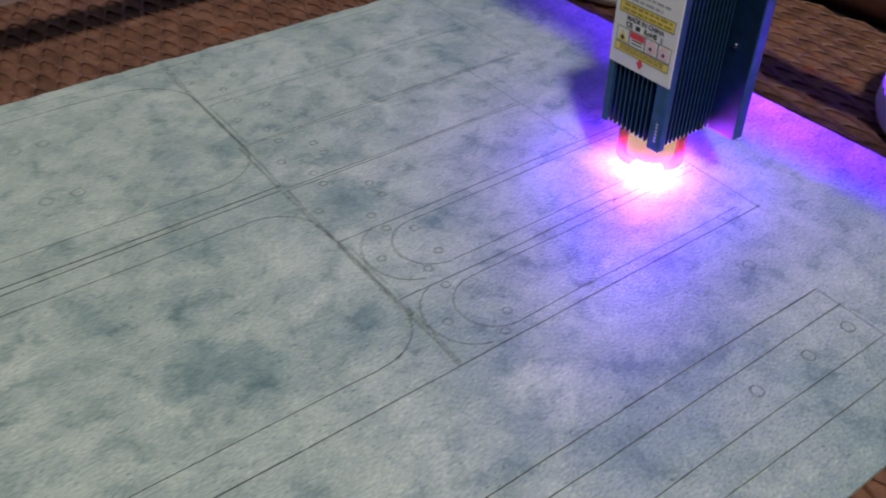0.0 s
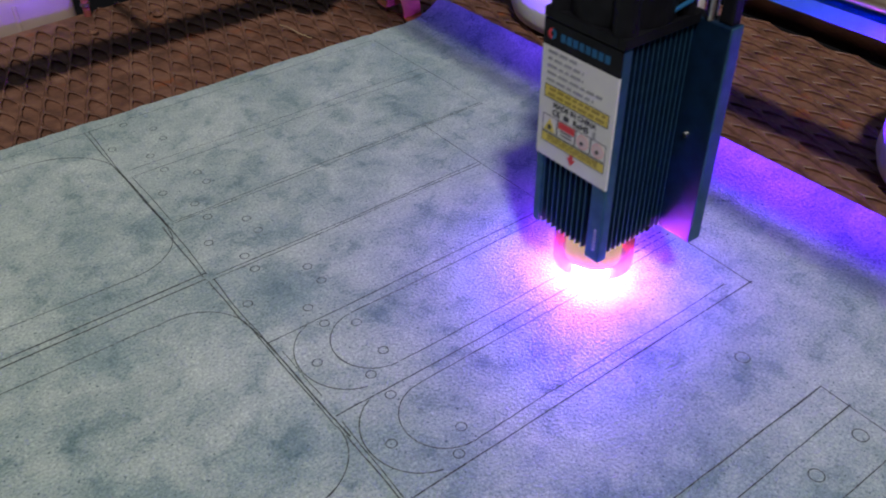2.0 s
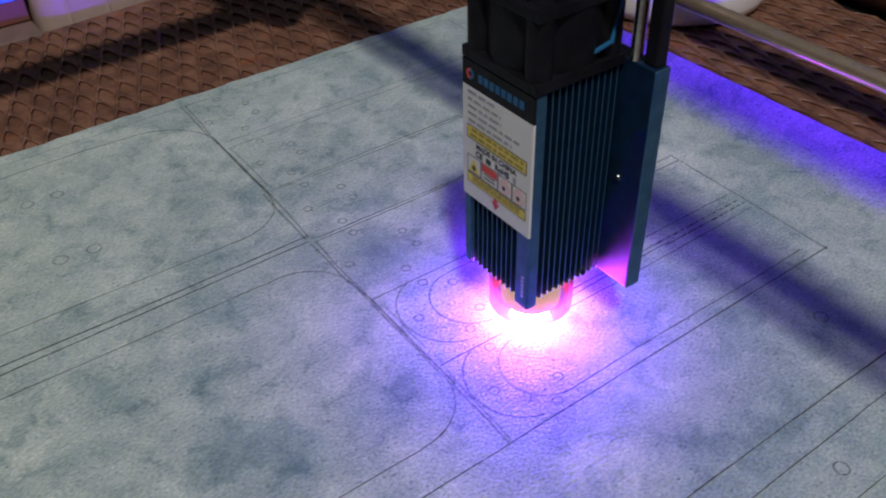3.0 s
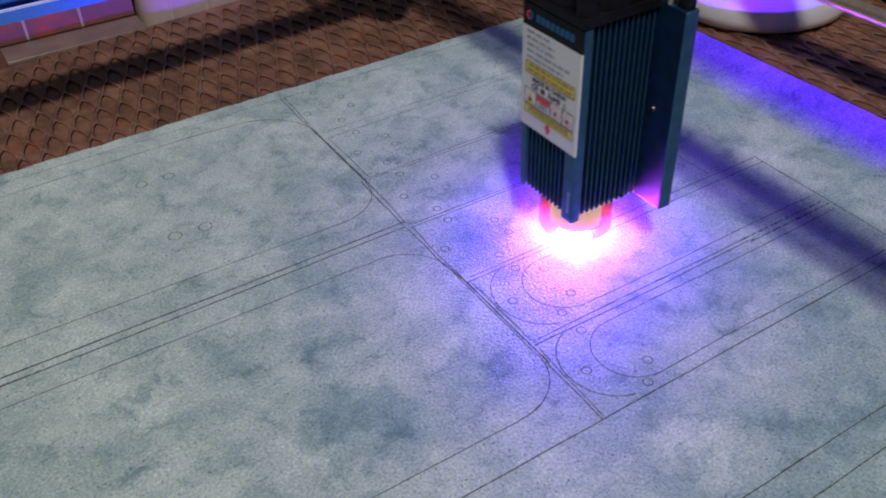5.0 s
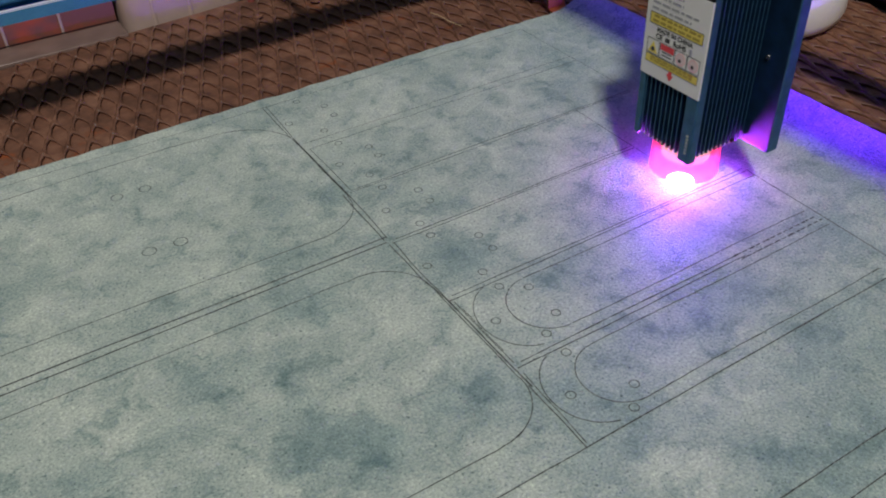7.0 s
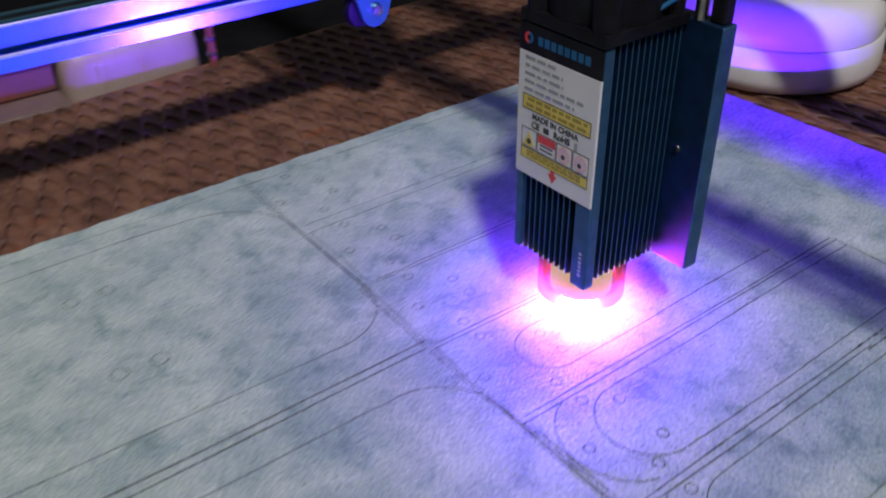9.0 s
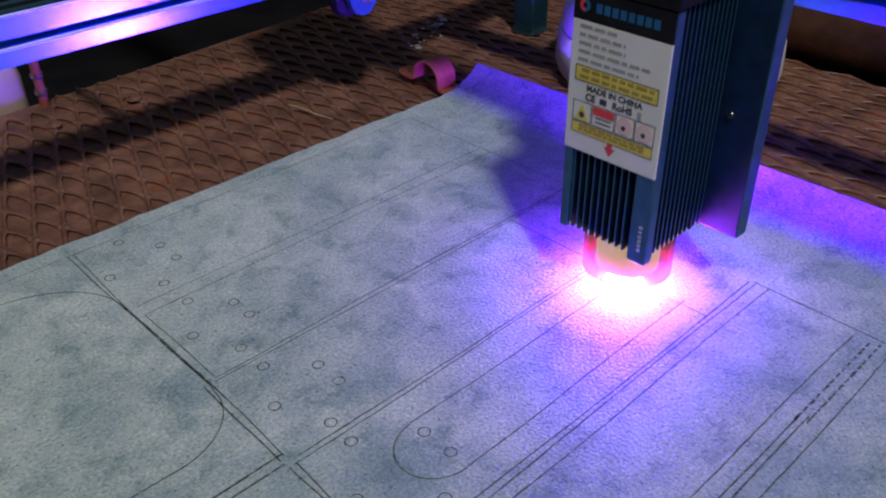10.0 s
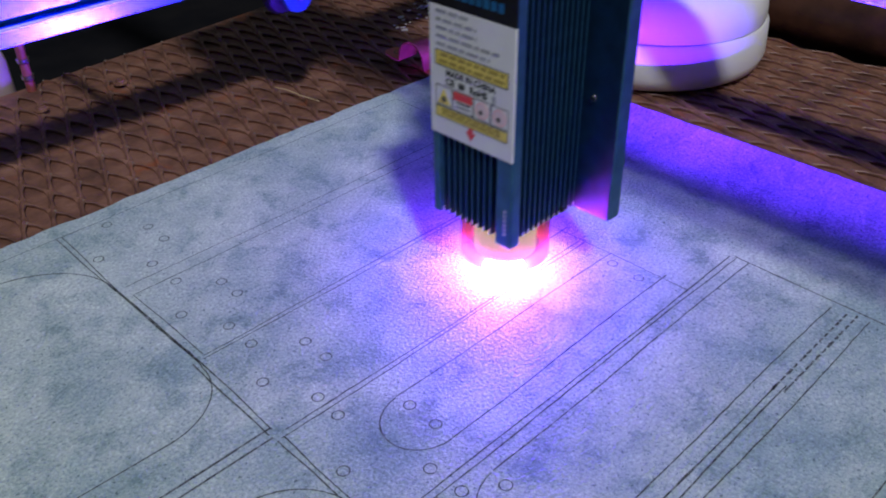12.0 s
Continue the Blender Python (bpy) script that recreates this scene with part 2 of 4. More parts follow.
STANDOFF = mat("red_brown_rod", (0.24, 0.055, 0.045), 0.35, 0.1, 80, (0.32, 0.10, 0.08))
STRAW = mat("dry_straw", (0.55, 0.40, 0.20), 0.7, 0.0, 90, (0.62, 0.48, 0.28))
FLECK = mat("pale_flakes", (0.66, 0.60, 0.52), 0.7, 0.0, 90, (0.75, 0.70, 0.62))
PAINT = mat("grey_wall_paint", (0.30, 0.27, 0.24), 0.9, 0.0, 3, (0.34, 0.31, 0.28), 0.1, 60)


# ---- building helpers ----
def part(name, bm, material, parent=None, label=""):
    """Links a bmesh as one mesh object under a thing or a part."""
    me = bpy.data.meshes.new(name)
    bm.to_mesh(me)
    bm.free()
    me.materials.append(material)
    ob = new(name, me)
    if parent:
        ob.parent = parent
    if label:
        ob["label"] = label
    return ob


def smooth(ob, angle=35):
    for p in ob.data.polygons:
        p.use_smooth = True
    ob.data.set_sharp_from_angle(angle=radians(angle))
    return ob


def thing(name, m=None):
    ob = new(name)
    ob.empty_display_size = 0.01
    if m is not None:
        ob.matrix_basis = m
    return ob


def add_box(bm, x0, x1, y0, y1, z0, z1, bevel=0.0, seg=2):
    """A box between two corners, with rounded edges."""
    r = bmesh.ops.create_cube(bm, size=1)
    vs = r["verts"]
    for v in vs:
        v.co = Vector(((x0 + x1) / 2 + v.co.x * (x1 - x0), (y0 + y1) / 2 + v.co.y * (y1 - y0), (z0 + z1) / 2 + v.co.z * (z1 - z0)))
    if bevel:
        es = list({e for v in vs for e in v.link_edges})
        bmesh.ops.bevel(bm, geom=es, offset=bevel, segments=seg, affect="EDGES", profile=0.6)
    return bm


def box(x0, x1, y0, y1, z0, z1, bevel=0.0, seg=2):
    return add_box(bmesh.new(), x0, x1, y0, y1, z0, z1, bevel, seg)


def add_tube(bm, r0, r1, z0, z1, n=48, x=0.0, y=0.0):
    """A ring with an inner radius r0 (0 for a solid disc) and an outer radius r1."""
    rings = []
    prof = [(r1, z0), (r1, z1), (r0, z1), (r0, z0)] if r0 > 0 else [(0, z0), (r1, z0), (r1, z1), (0, z1)]
    for r, z in prof:
        if r == 0:
            rings.append([bm.verts.new((x, y, z))])
        else:
            rings.append([bm.verts.new((x + r * math.cos(a), y + r * math.sin(a), z)) for a in (2 * math.pi * i / n for i in range(n))])
    pairs = list(zip(rings, rings[1:])) + ([(rings[-1], rings[0])] if r0 > 0 else [])
    for a, b in pairs:
        for i in range(n):
            j = (i + 1) % n
            if len(a) == 1:
                bm.faces.new((a[0], b[j], b[i]))
            elif len(b) == 1:
                bm.faces.new((a[i], a[j], b[0]))
            else:
                bm.faces.new((a[i], a[j], b[j], b[i]))
    bmesh.ops.recalc_face_normals(bm, faces=bm.faces)
    return bm


def lathe(profile, n=64):
    """A body of revolution about z from (radius, height) pairs."""
    bm = bmesh.new()
    rings = []
    for r, z in profile:
        rings.append([bm.verts.new((0, 0, z))] if r == 0 else [bm.verts.new((r * math.cos(2 * math.pi * i / n), r * math.sin(2 * math.pi * i / n), z)) for i in range(n)])
    for a, b in zip(rings, rings[1:]):
        for i in range(n):
            j = (i + 1) % n
            if len(a) == 1 and len(b) > 1:
                bm.faces.new((a[0], b[j], b[i]))
            elif len(b) == 1 and len(a) > 1:
                bm.faces.new((a[i], a[j], b[0]))
            elif len(a) > 1:
                bm.faces.new((a[i], a[j], b[j], b[i]))
    bmesh.ops.recalc_face_normals(bm, faces=bm.faces)
    return bm


def sweep(points, r, n=8):
    """A round cord along a line of points."""
    bm = bmesh.new()
    rings = []
    pts = [Vector(p) for p in points]
    for i, p in enumerate(pts):
        d = (pts[min(i + 1, len(pts) - 1)] - pts[max(i - 1, 0)]).normalized()
        side = d.cross(Vector((0, 0, 1)) if abs(d.z) < 0.9 else Vector((1, 0, 0))).normalized()
        up = side.cross(d)
        rings.append([bm.verts.new(p + r * (math.cos(2 * math.pi * k / n) * side + math.sin(2 * math.pi * k / n) * up)) for k in range(n)])
    for a, b in zip(rings, rings[1:]):
        for k in range(n):
            bm.faces.new((a[k], a[(k + 1) % n], b[(k + 1) % n], b[k]))
    bm.faces.new(rings[0][::-1])
    bm.faces.new(rings[-1])
    bmesh.ops.recalc_face_normals(bm, faces=bm.faces)
    return bm


def extrude_outline(outline, y0, y1, axis="y"):
    """A prism from an outline of (a, b) pairs along y (a = x, b = z) or along x (a = y, b = z)."""
    bm = bmesh.new()
    at = (lambda a, b, s: (a, s, b)) if axis == "y" else (lambda a, b, s: (s, a, b))
    lo = [bm.verts.new(at(a, b, y0)) for a, b in outline]
    hi = [bm.verts.new(at(a, b, y1)) for a, b in outline]
    n = len(outline)
    for i in range(n):
        bm.faces.new((lo[i], lo[(i + 1) % n], hi[(i + 1) % n], hi[i]))
    bm.faces.new(lo[::-1])
    bm.faces.new(hi)
    bmesh.ops.recalc_face_normals(bm, faces=bm.faces)
    return bm


# ---- setting: table, room, mesh bed ----
TABLE_Z = -0.13
tagged(part("table_top", box(-1.2, 1.4, -1.2, 1.2, TABLE_Z - 0.03, TABLE_Z, 0.004), DARK), "dark stained workbench top under the engraver", kind="structure")
tagged(part("floor", box(-3, 3, -3, 3, -0.86, -0.8), PAINT), kind="structure")
for n, (x0, x1, y0, y1) in enumerate([(-3.1, -3, -3, 3), (3, 3.1, -3, 3), (-3, 3, -3.1, -3), (-3, 3, 3, 3.1)]):
    tagged(part("wall_%d" % (n + 1), box(x0, x1, y0, y1, -0.8, 2.4), PAINT), kind="structure")

BED_Z = -0.0045
SWD, LWD = 0.0882 * K, 0.2240 * K


def mesh_bed():
    """Expanded-metal tray: a lattice of long diamond openings over a rusty plate."""
    bed = thing("mesh_bed")
    tagged(bed, "rusty brown expanded-metal mesh bed under the sheet", "mesh bed")
    inner = [(0.0, 0.365), (0.195, 0.240), (0.330, 0.055), (0.325, -0.035), (0.17, -0.26), (0.0, -0.38), (-0.17, -0.26), (-0.325, -0.035), (-0.330, 0.055), (-0.195, 0.240)]
    outer = [(0.0, 0.5), (0.25, 0.25), (0.5, 0.0), (0.5, 0.0), (0.25, -0.25), (0.0, -0.5), (-0.25, -0.25), (-0.5, 0.0), (-0.5, 0.0), (-0.25, 0.25)]
    verts, faces, rims = [], [], []
    rnd = random.Random(5)
    rows = [(j, i) for j in range(-29, 14) for i in range(-22, 42)]
    for j, i in rows:
        cx = (-0.759 * K) + (i + (0.5 if j % 2 else 0.0)) * SWD
        cy = 0.470 * K + j * LWD / 2
        if cy > (1.10 + 0.09 * cx / K) * K or cx > 2.80 * K or cx < -2.0 * K or cy < -3.4 * K:
            continue
        if -1.9 * K < cx < 1.45 * K and -2.7 * K < cy < -0.05 * K:
            continue
        jx, jy = rnd.uniform(-0.01, 0.01), rnd.uniform(-0.008, 0.008)
        base = len(verts)
        n = len(inner)
        for k in range(n):
            a, b = outer[k]
            verts.append((cx + a * SWD, cy + b * LWD, BED_Z + 0.0006))
        for k in range(n):
            a, b = inner[k]
            verts.append((cx + (a + jx) * SWD, cy + (b + jy) * LWD, BED_Z + (0.0009 if b > 0.1 else 0.0005 if b > 0 else -0.0003 if b > -0.1 else -0.0008)))
        for k in range(n):
            a, b = inner[k]
            verts.append((cx + (a * (0.945 if b > 0 else 1.0) + jx) * SWD, cy + (b * (0.945 if b > 0 else 1.0) + jy) * LWD, verts[base + n + k][2] - 0.00035))
        for k in range(n):
            a, b = inner[k]
            u = 1.07 if b > 0 or a > 0.05 else 1.0
            verts.append((cx + (a * u + jx) * SWD, cy + (b * min(u, 1.1) + jy) * LWD, BED_Z - 0.0014))
        for k in range(n):
            m = (k + 1) % n
            if outer[k] != outer[m]:
                faces.append((base + k, base + n + k, base + n + m, base + m))
            else:
                faces.append((base + k, base + n + k, base + n + m))
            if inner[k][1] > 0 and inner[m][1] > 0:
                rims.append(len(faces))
            faces.append((base + n + k, base + 2 * n + k, base + 2 * n + m, base + n + m))
            faces.append((base + 2 * n + k, base + 3 * n + k, base + 3 * n + m, base + 2 * n + m))
    verts = [(x, min(y, (1.145 + 0.0906 * x / K) * K + 0.0012 * math.sin(x * 900)), z) for x, y, z in verts]
    me = bpy.data.meshes.new("lattice")
    me.from_pydata(verts, [], faces)
    me.materials.append(RUST)
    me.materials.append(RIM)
    # far edges of the openings get the painted highlight
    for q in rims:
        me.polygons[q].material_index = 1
    lat = new("lattice", me)
    lat.parent = bed
    for p in me.polygons:
        p.use_smooth = True
    me.set_sharp_from_angle(angle=radians(50))
    # added shiny beads that put glints on the strand crossings
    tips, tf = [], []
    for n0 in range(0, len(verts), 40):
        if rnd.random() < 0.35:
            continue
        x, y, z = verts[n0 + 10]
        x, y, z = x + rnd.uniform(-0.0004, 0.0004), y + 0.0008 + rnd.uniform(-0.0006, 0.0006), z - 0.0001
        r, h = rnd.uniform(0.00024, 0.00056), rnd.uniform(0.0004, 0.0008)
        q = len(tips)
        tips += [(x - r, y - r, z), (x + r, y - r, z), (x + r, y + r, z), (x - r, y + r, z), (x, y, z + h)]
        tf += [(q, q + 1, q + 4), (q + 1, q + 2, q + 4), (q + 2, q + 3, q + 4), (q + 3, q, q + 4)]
    me = bpy.data.meshes.new("glint_tips")
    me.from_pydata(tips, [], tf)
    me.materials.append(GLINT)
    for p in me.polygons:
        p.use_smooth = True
    tagged(new("glint_tips", me), kind="stuff").parent = bed
    # plate beneath, cut on a slant along its far side
    bm = bmesh.new()
    corners = [(-2.0, -3.4), (2.80, -3.4), (2.80, 1.42), (-2.0, 0.985)]
    top = [bm.verts.new((x * K, y * K, BED_Z - 0.0011)) for x, y in corners]
    bot = [bm.verts.new((x * K, y * K, BED_Z - 0.0045)) for x, y in corners]
    bm.faces.new(top)
    bm.faces.new(bot[::-1])
    for k in range(4):
        bm.faces.new((top[k], bot[k], bot[(k + 1) % 4], top[(k + 1) % 4]))
    bmesh.ops.recalc_face_normals(bm, faces=bm.faces)
    part("tray_plate", bm, RUST, bed)
    # feet carry it on the table
    for x, y in ((-1.8, -3.2), (2.6, -3.2), (2.6, 1.0), (-1.8, 0.6)):
        part("foot", add_tube(bmesh.new(), 0, 0.008, TABLE_Z, BED_Z - 0.0045, 16, x * K, y * K), RUST, bed)
    return bed


mesh_bed()


# ---- the sheet and what is cut into it ----
def sheet():
    """Thin sheet that lies flat and curls up along its far edge."""
    T = 0.0022
    bm = bmesh.new()
    flat = [-1.75 + 0.05 * i for i in range(65)]
    prof = [(x, 0.0) for x in flat] + [(1.481 + 0.2955 * math.sin(radians(a)), 0.2955 * (1 - math.cos(radians(a)))) for a in range(0, 44, 3)]
    xs = [p[0] for p in prof]
    ys = [-2.81 + 2.905 * i / 40 for i in range(41)]

    rnd = random.Random(3)
    edge = [rnd.uniform(-0.006, 0.006) * (x < 1.5) for x in xs]
    grid = {}
    for i, x in enumerate(xs):
        for j, y in enumerate(ys):
            yy = y + (edge[i] if j == len(ys) - 1 else 0)
            z = prof[i][1] * K
            grid[i, j, 0] = bm.verts.new((x * K, yy * K, z))
            grid[i, j, 1] = bm.verts.new((x * K, yy * K, z - T))
    nx, ny = len(xs), len(ys)
    for i in range(nx - 1):
        for j in range(ny - 1):
            bm.faces.new((grid[i, j, 0], grid[i + 1, j, 0], grid[i + 1, j + 1, 0], grid[i, j + 1, 0]))
            bm.faces.new((grid[i, j, 1], grid[i, j + 1, 1], grid[i + 1, j + 1, 1], grid[i + 1, j, 1]))
    for i in range(nx - 1):
        for j, s in ((0, 1), (ny - 1, -1)):
            q = (grid[i, j, 0], grid[i, j, 1], grid[i + 1, j, 1], grid[i + 1, j, 0])
            bm.faces.new(q[::s])
    for j in range(ny - 1):
        for i, s in ((0, -1), (nx - 1, 1)):
            q = (grid[i, j, 0], grid[i, j, 1], grid[i, j + 1, 1], grid[i, j + 1, 0])
            bm.faces.new(q[::s])
    bmesh.ops.recalc_face_normals(bm, faces=bm.faces)
    root = thing("engraved_sheet")
    tagged(root, "mottled grey-green sheet with fine scorched panel lines, curled at one edge", "sheet")
    smooth(part("sheet_body", bm, SHEET, root), 40)
    return root


SHEET_OB = sheet()
LINE_Z = 0.000004


def ribbon(points, width=0.00042, closed=False):
    """A thin scorched line along plan points, as a shallow strip with a little thickness."""
    pts = [Vector((x * K, y * K)) for x, y in points]
    n = len(pts)
    bm = bmesh.new()
    rows = []
    for i, p in enumerate(pts):
        a = pts[(i - 1) % n] if closed or i else p
        b = pts[(i + 1) % n] if closed or i < n - 1 else p
        d = (b - a).normalized()
        s = Vector((-d.y, d.x)) * width * 0.67 * (0.62 + 0.62 * noise.noise((p.x * 900, p.y * 900, 1.7)) ** 2 * 2 + 0.35 * abs(noise.noise((p.x * 2300, p.y * 2300, 4.1))))
        rows.append([bm.verts.new((p.x + s.x, p.y + s.y, LINE_Z - 0.0003)), bm.verts.new((p.x + s.x, p.y + s.y, LINE_Z)),
                     bm.verts.new((p.x - s.x, p.y - s.y, LINE_Z)), bm.verts.new((p.x - s.x, p.y - s.y, LINE_Z - 0.0003))])
    for i in range(n if closed else n - 1):
        a, b = rows[i], rows[(i + 1) % n]
        for k in range(3):
            bm.faces.new((a[k], a[k + 1], b[k + 1], b[k]))
    bmesh.ops.recalc_face_normals(bm, faces=bm.faces)
    return bm


def arc(cx, cy, r, a0, a1, n=14, ry=None):
    ry = ry or r
    return [(cx + r * math.cos(radians(a0 + (a1 - a0) * i / n)), cy + ry * math.sin(radians(a0 + (a1 - a0) * i / n))) for i in range(n + 1)]


def wobble(x0, y0, x1, y1, n=24, amp=0.0016, seed=0):
    """A straight cut with the slight waver of the belt drive."""
    rnd = random.Random(seed)
    ph = rnd.uniform(0, 6)
    out = []
    for i in range(n + 1):
        s = i / n
        w = amp * math.sin(ph + 7 * s) * 0.6 + rnd.uniform(-amp, amp) * 0.25
        dx, dy = x1 - x0, y1 - y0
        L = math.hypot(dx, dy)
        out.append((x0 + dx * s - dy / L * w, y0 + dy * s + dx / L * w))
    return out


def cut(points, width=0.00042, closed=False, name="scorched_line"):
    return part(name, ribbon(points, width, closed), BURN, SHEET_OB)


def sheet_lines():
    seed = 0
    H = [  # y, x from, x to, width in mm
        (0.034, -1.75, 1.267, 0.30), (-0.979, -1.75, 0.0, 0.80), (-1.008, -1.75, -0.012, 0.74),
        (-0.312, 0.03, 1.28, 0.32), (-0.354, 0.03, 1.28, 0.32), (-0.681, 0.03, 1.28, 0.40), (-0.694, 0.02, 1.28, 0.36),
        (-1.008, 0.02, 1.00, 0.44), (-1.020, 0.0, 1.00, 0.42), (-1.350, 0.0, 1.215, 0.46), (-1.386, 0.24, 1.22, 0.46),
        (-1.620, 0.24, 1.19, 0.44), (-1.678, 0.01, 0.86, 0.56), (-1.714, 0.225, 1.20, 0.44),
        (-1.938, 0.22, 1.14, 0.44), (-1.979, -1.3, 1.214, 0.56),
        (-2.334, -0.9, 1.013, 0.54), (-2.417, -0.9, 1.015, 0.50), (-2.558, -0.4, 1.0, 0.42), (-2.652, -0.3, 1.0, 0.40),
    ]
    for y, a, b, w in H:
        seed += 1
        cut(wobble(a, y, b, y, 30, 0.0035, seed), w * 0.001)
    V = [  # x and y from, x and y to, width in mm
        (0.002, 0.03, 0.002, -0.31, 0.46), (0.019, 0.03, 0.008, -0.31, 0.42), (0.007, -0.30, 0.009, -0.71, 0.66), (0.028, -0.354, 0.029, -0.675, 0.40),
        (-0.008, -0.69, -0.014, -0.995, 0.50), (0.010, -0.70, 0.001, -0.985, 0.46), (-0.010, -1.02, -0.012, -1.22, 0.50), (0.006, -1.02, -0.002, -1.22, 0.46),
        (-0.012, -1.22, 0.0, -1.33, 0.50), (0.0, -1.22, 0.002, -1.33, 0.42), (0.0, -1.32, 0.002, -1.75, 0.66), (0.016, -1.40, 0.016, -1.60, 0.32),
        (-0.003, -1.74, -0.006, -1.978, 0.48), (0.012, -1.70, 0.002, -1.970, 0.42),
        (1.270, 0.034, 1.281, -0.66, 0.30), (1.004, -0.694, 1.008, -1.34, 0.34), (1.222, -1.345, 1.206, -1.985, 0.54),
        (1.013, -2.334, 0.997, -2.66, 0.44),
    ]
    for x0, a, x1, b, w in V:
        seed += 1
        cut(wobble(x0, a, x1, b, 20, 0.0015, seed), w * 0.001)
    # rounded panels to one side of the long joint
    cut([(-1.75, -0.06)] + wobble(-1.7, -0.062, -0.40, -0.048, 16, 0.003, 71) + arc(-0.25, -0.29, 0.257, 92, 2, 16, 0.232) + wobble(0.004, -0.32, 0.005, -0.70, 10, 0.001, 72)
        + arc(-0.170, -0.715, 0.172, 0, -90, 14, 0.155) + wobble(-0.19, -0.868, -1.75, -0.845, 20, 0.003, 73), 0.00042)
    cut([(-1.75, -1.09)] + wobble(-1.7, -1.095, -0.25, -1.102, 16, 0.003, 74) + arc(-0.17, -1.27, 0.165, 100, 5, 12) + wobble(-0.007, -1.31, -0.008, -1.70, 10, 0.001, 75)
        + arc(-0.17, -1.712, 0.165, 0, -90, 14, 0.155) + wobble(-0.19, -1.867, -1.75, -1.875, 20, 0.003, 76), 0.00044)
    # slots with round ends
    cut(arc(0.237, -1.503, 0.117, 92, 268, 20), 0.00046)
    cut(arc(0.152, -1.497, 0.132, 105, 258, 18, 0.148), 0.00042)
    cut(arc(0.226, -1.826, 0.113, 92, 268, 20), 0.00046)
    cut(arc(0.146, -1.818, 0.133, 110, 258, 18, 0.145), 0.00042)
    # rivet marks
    rivets = [(-0.657, -0.264, 0.020), (-0.560, -0.266, 0.020), (-0.656, -0.624, 0.022), (-0.556, -0.631, 0.022)]
    for x, y in ((0.137, 0.000), (0.214, -0.093), (0.214, -0.180), (0.040, -0.143), (0.130, -0.266), (0.133, -0.380), (0.214, -0.466), (0.214, -0.537), (0.070, -0.513),
                 (0.127, -0.633), (0.127, -0.726), (0.220, -0.810), (0.220, -0.887), (0.070, -0.853), (0.126, -0.978), (0.122, -1.051), (0.033, -1.177), (0.248, -1.137),
                 (0.248, -1.216), (0.157, -1.294), (0.160, -1.377), (0.230, -1.427), (0.067, -1.493), (0.227, -1.560), (0.153, -1.613), (0.153, -1.700), (0.067, -1.827),
                 (0.227, -1.887), (0.173, -1.947)):
        rivets.append((x, y, 0.0132))
    rivets += [(0.941, -2.153, 0.019), (0.948, -2.483, 0.019), (0.767, -2.487, 0.018), (0.553, -2.487, 0.018)]
    for x, y, rr in rivets:
        cut(arc(x, y, rr, 0, 342, 18), 0.00040, True, "rivet_mark")


sheet_lines()


# ---- engraver: laser module ----
def text_mesh(body, size, name, material, parent, m):
    cu = bpy.data.curves.new(name, "FONT")
    cu.offset = size * 0.028
    cu.body, cu.size, cu.extrude, cu.align_x, cu.align_y = body, size, 0.00003, "CENTER", "CENTER"
    ob = bpy.data.objects.new(name, cu)
    me = bpy.data.meshes.new_from_object(ob)
    bpy.data.objects.remove(ob)
    me.materials.clear()
    me.materials.append(material)
    o = new(name, me)
    o.parent = parent
    o.matrix_basis = m
    return o


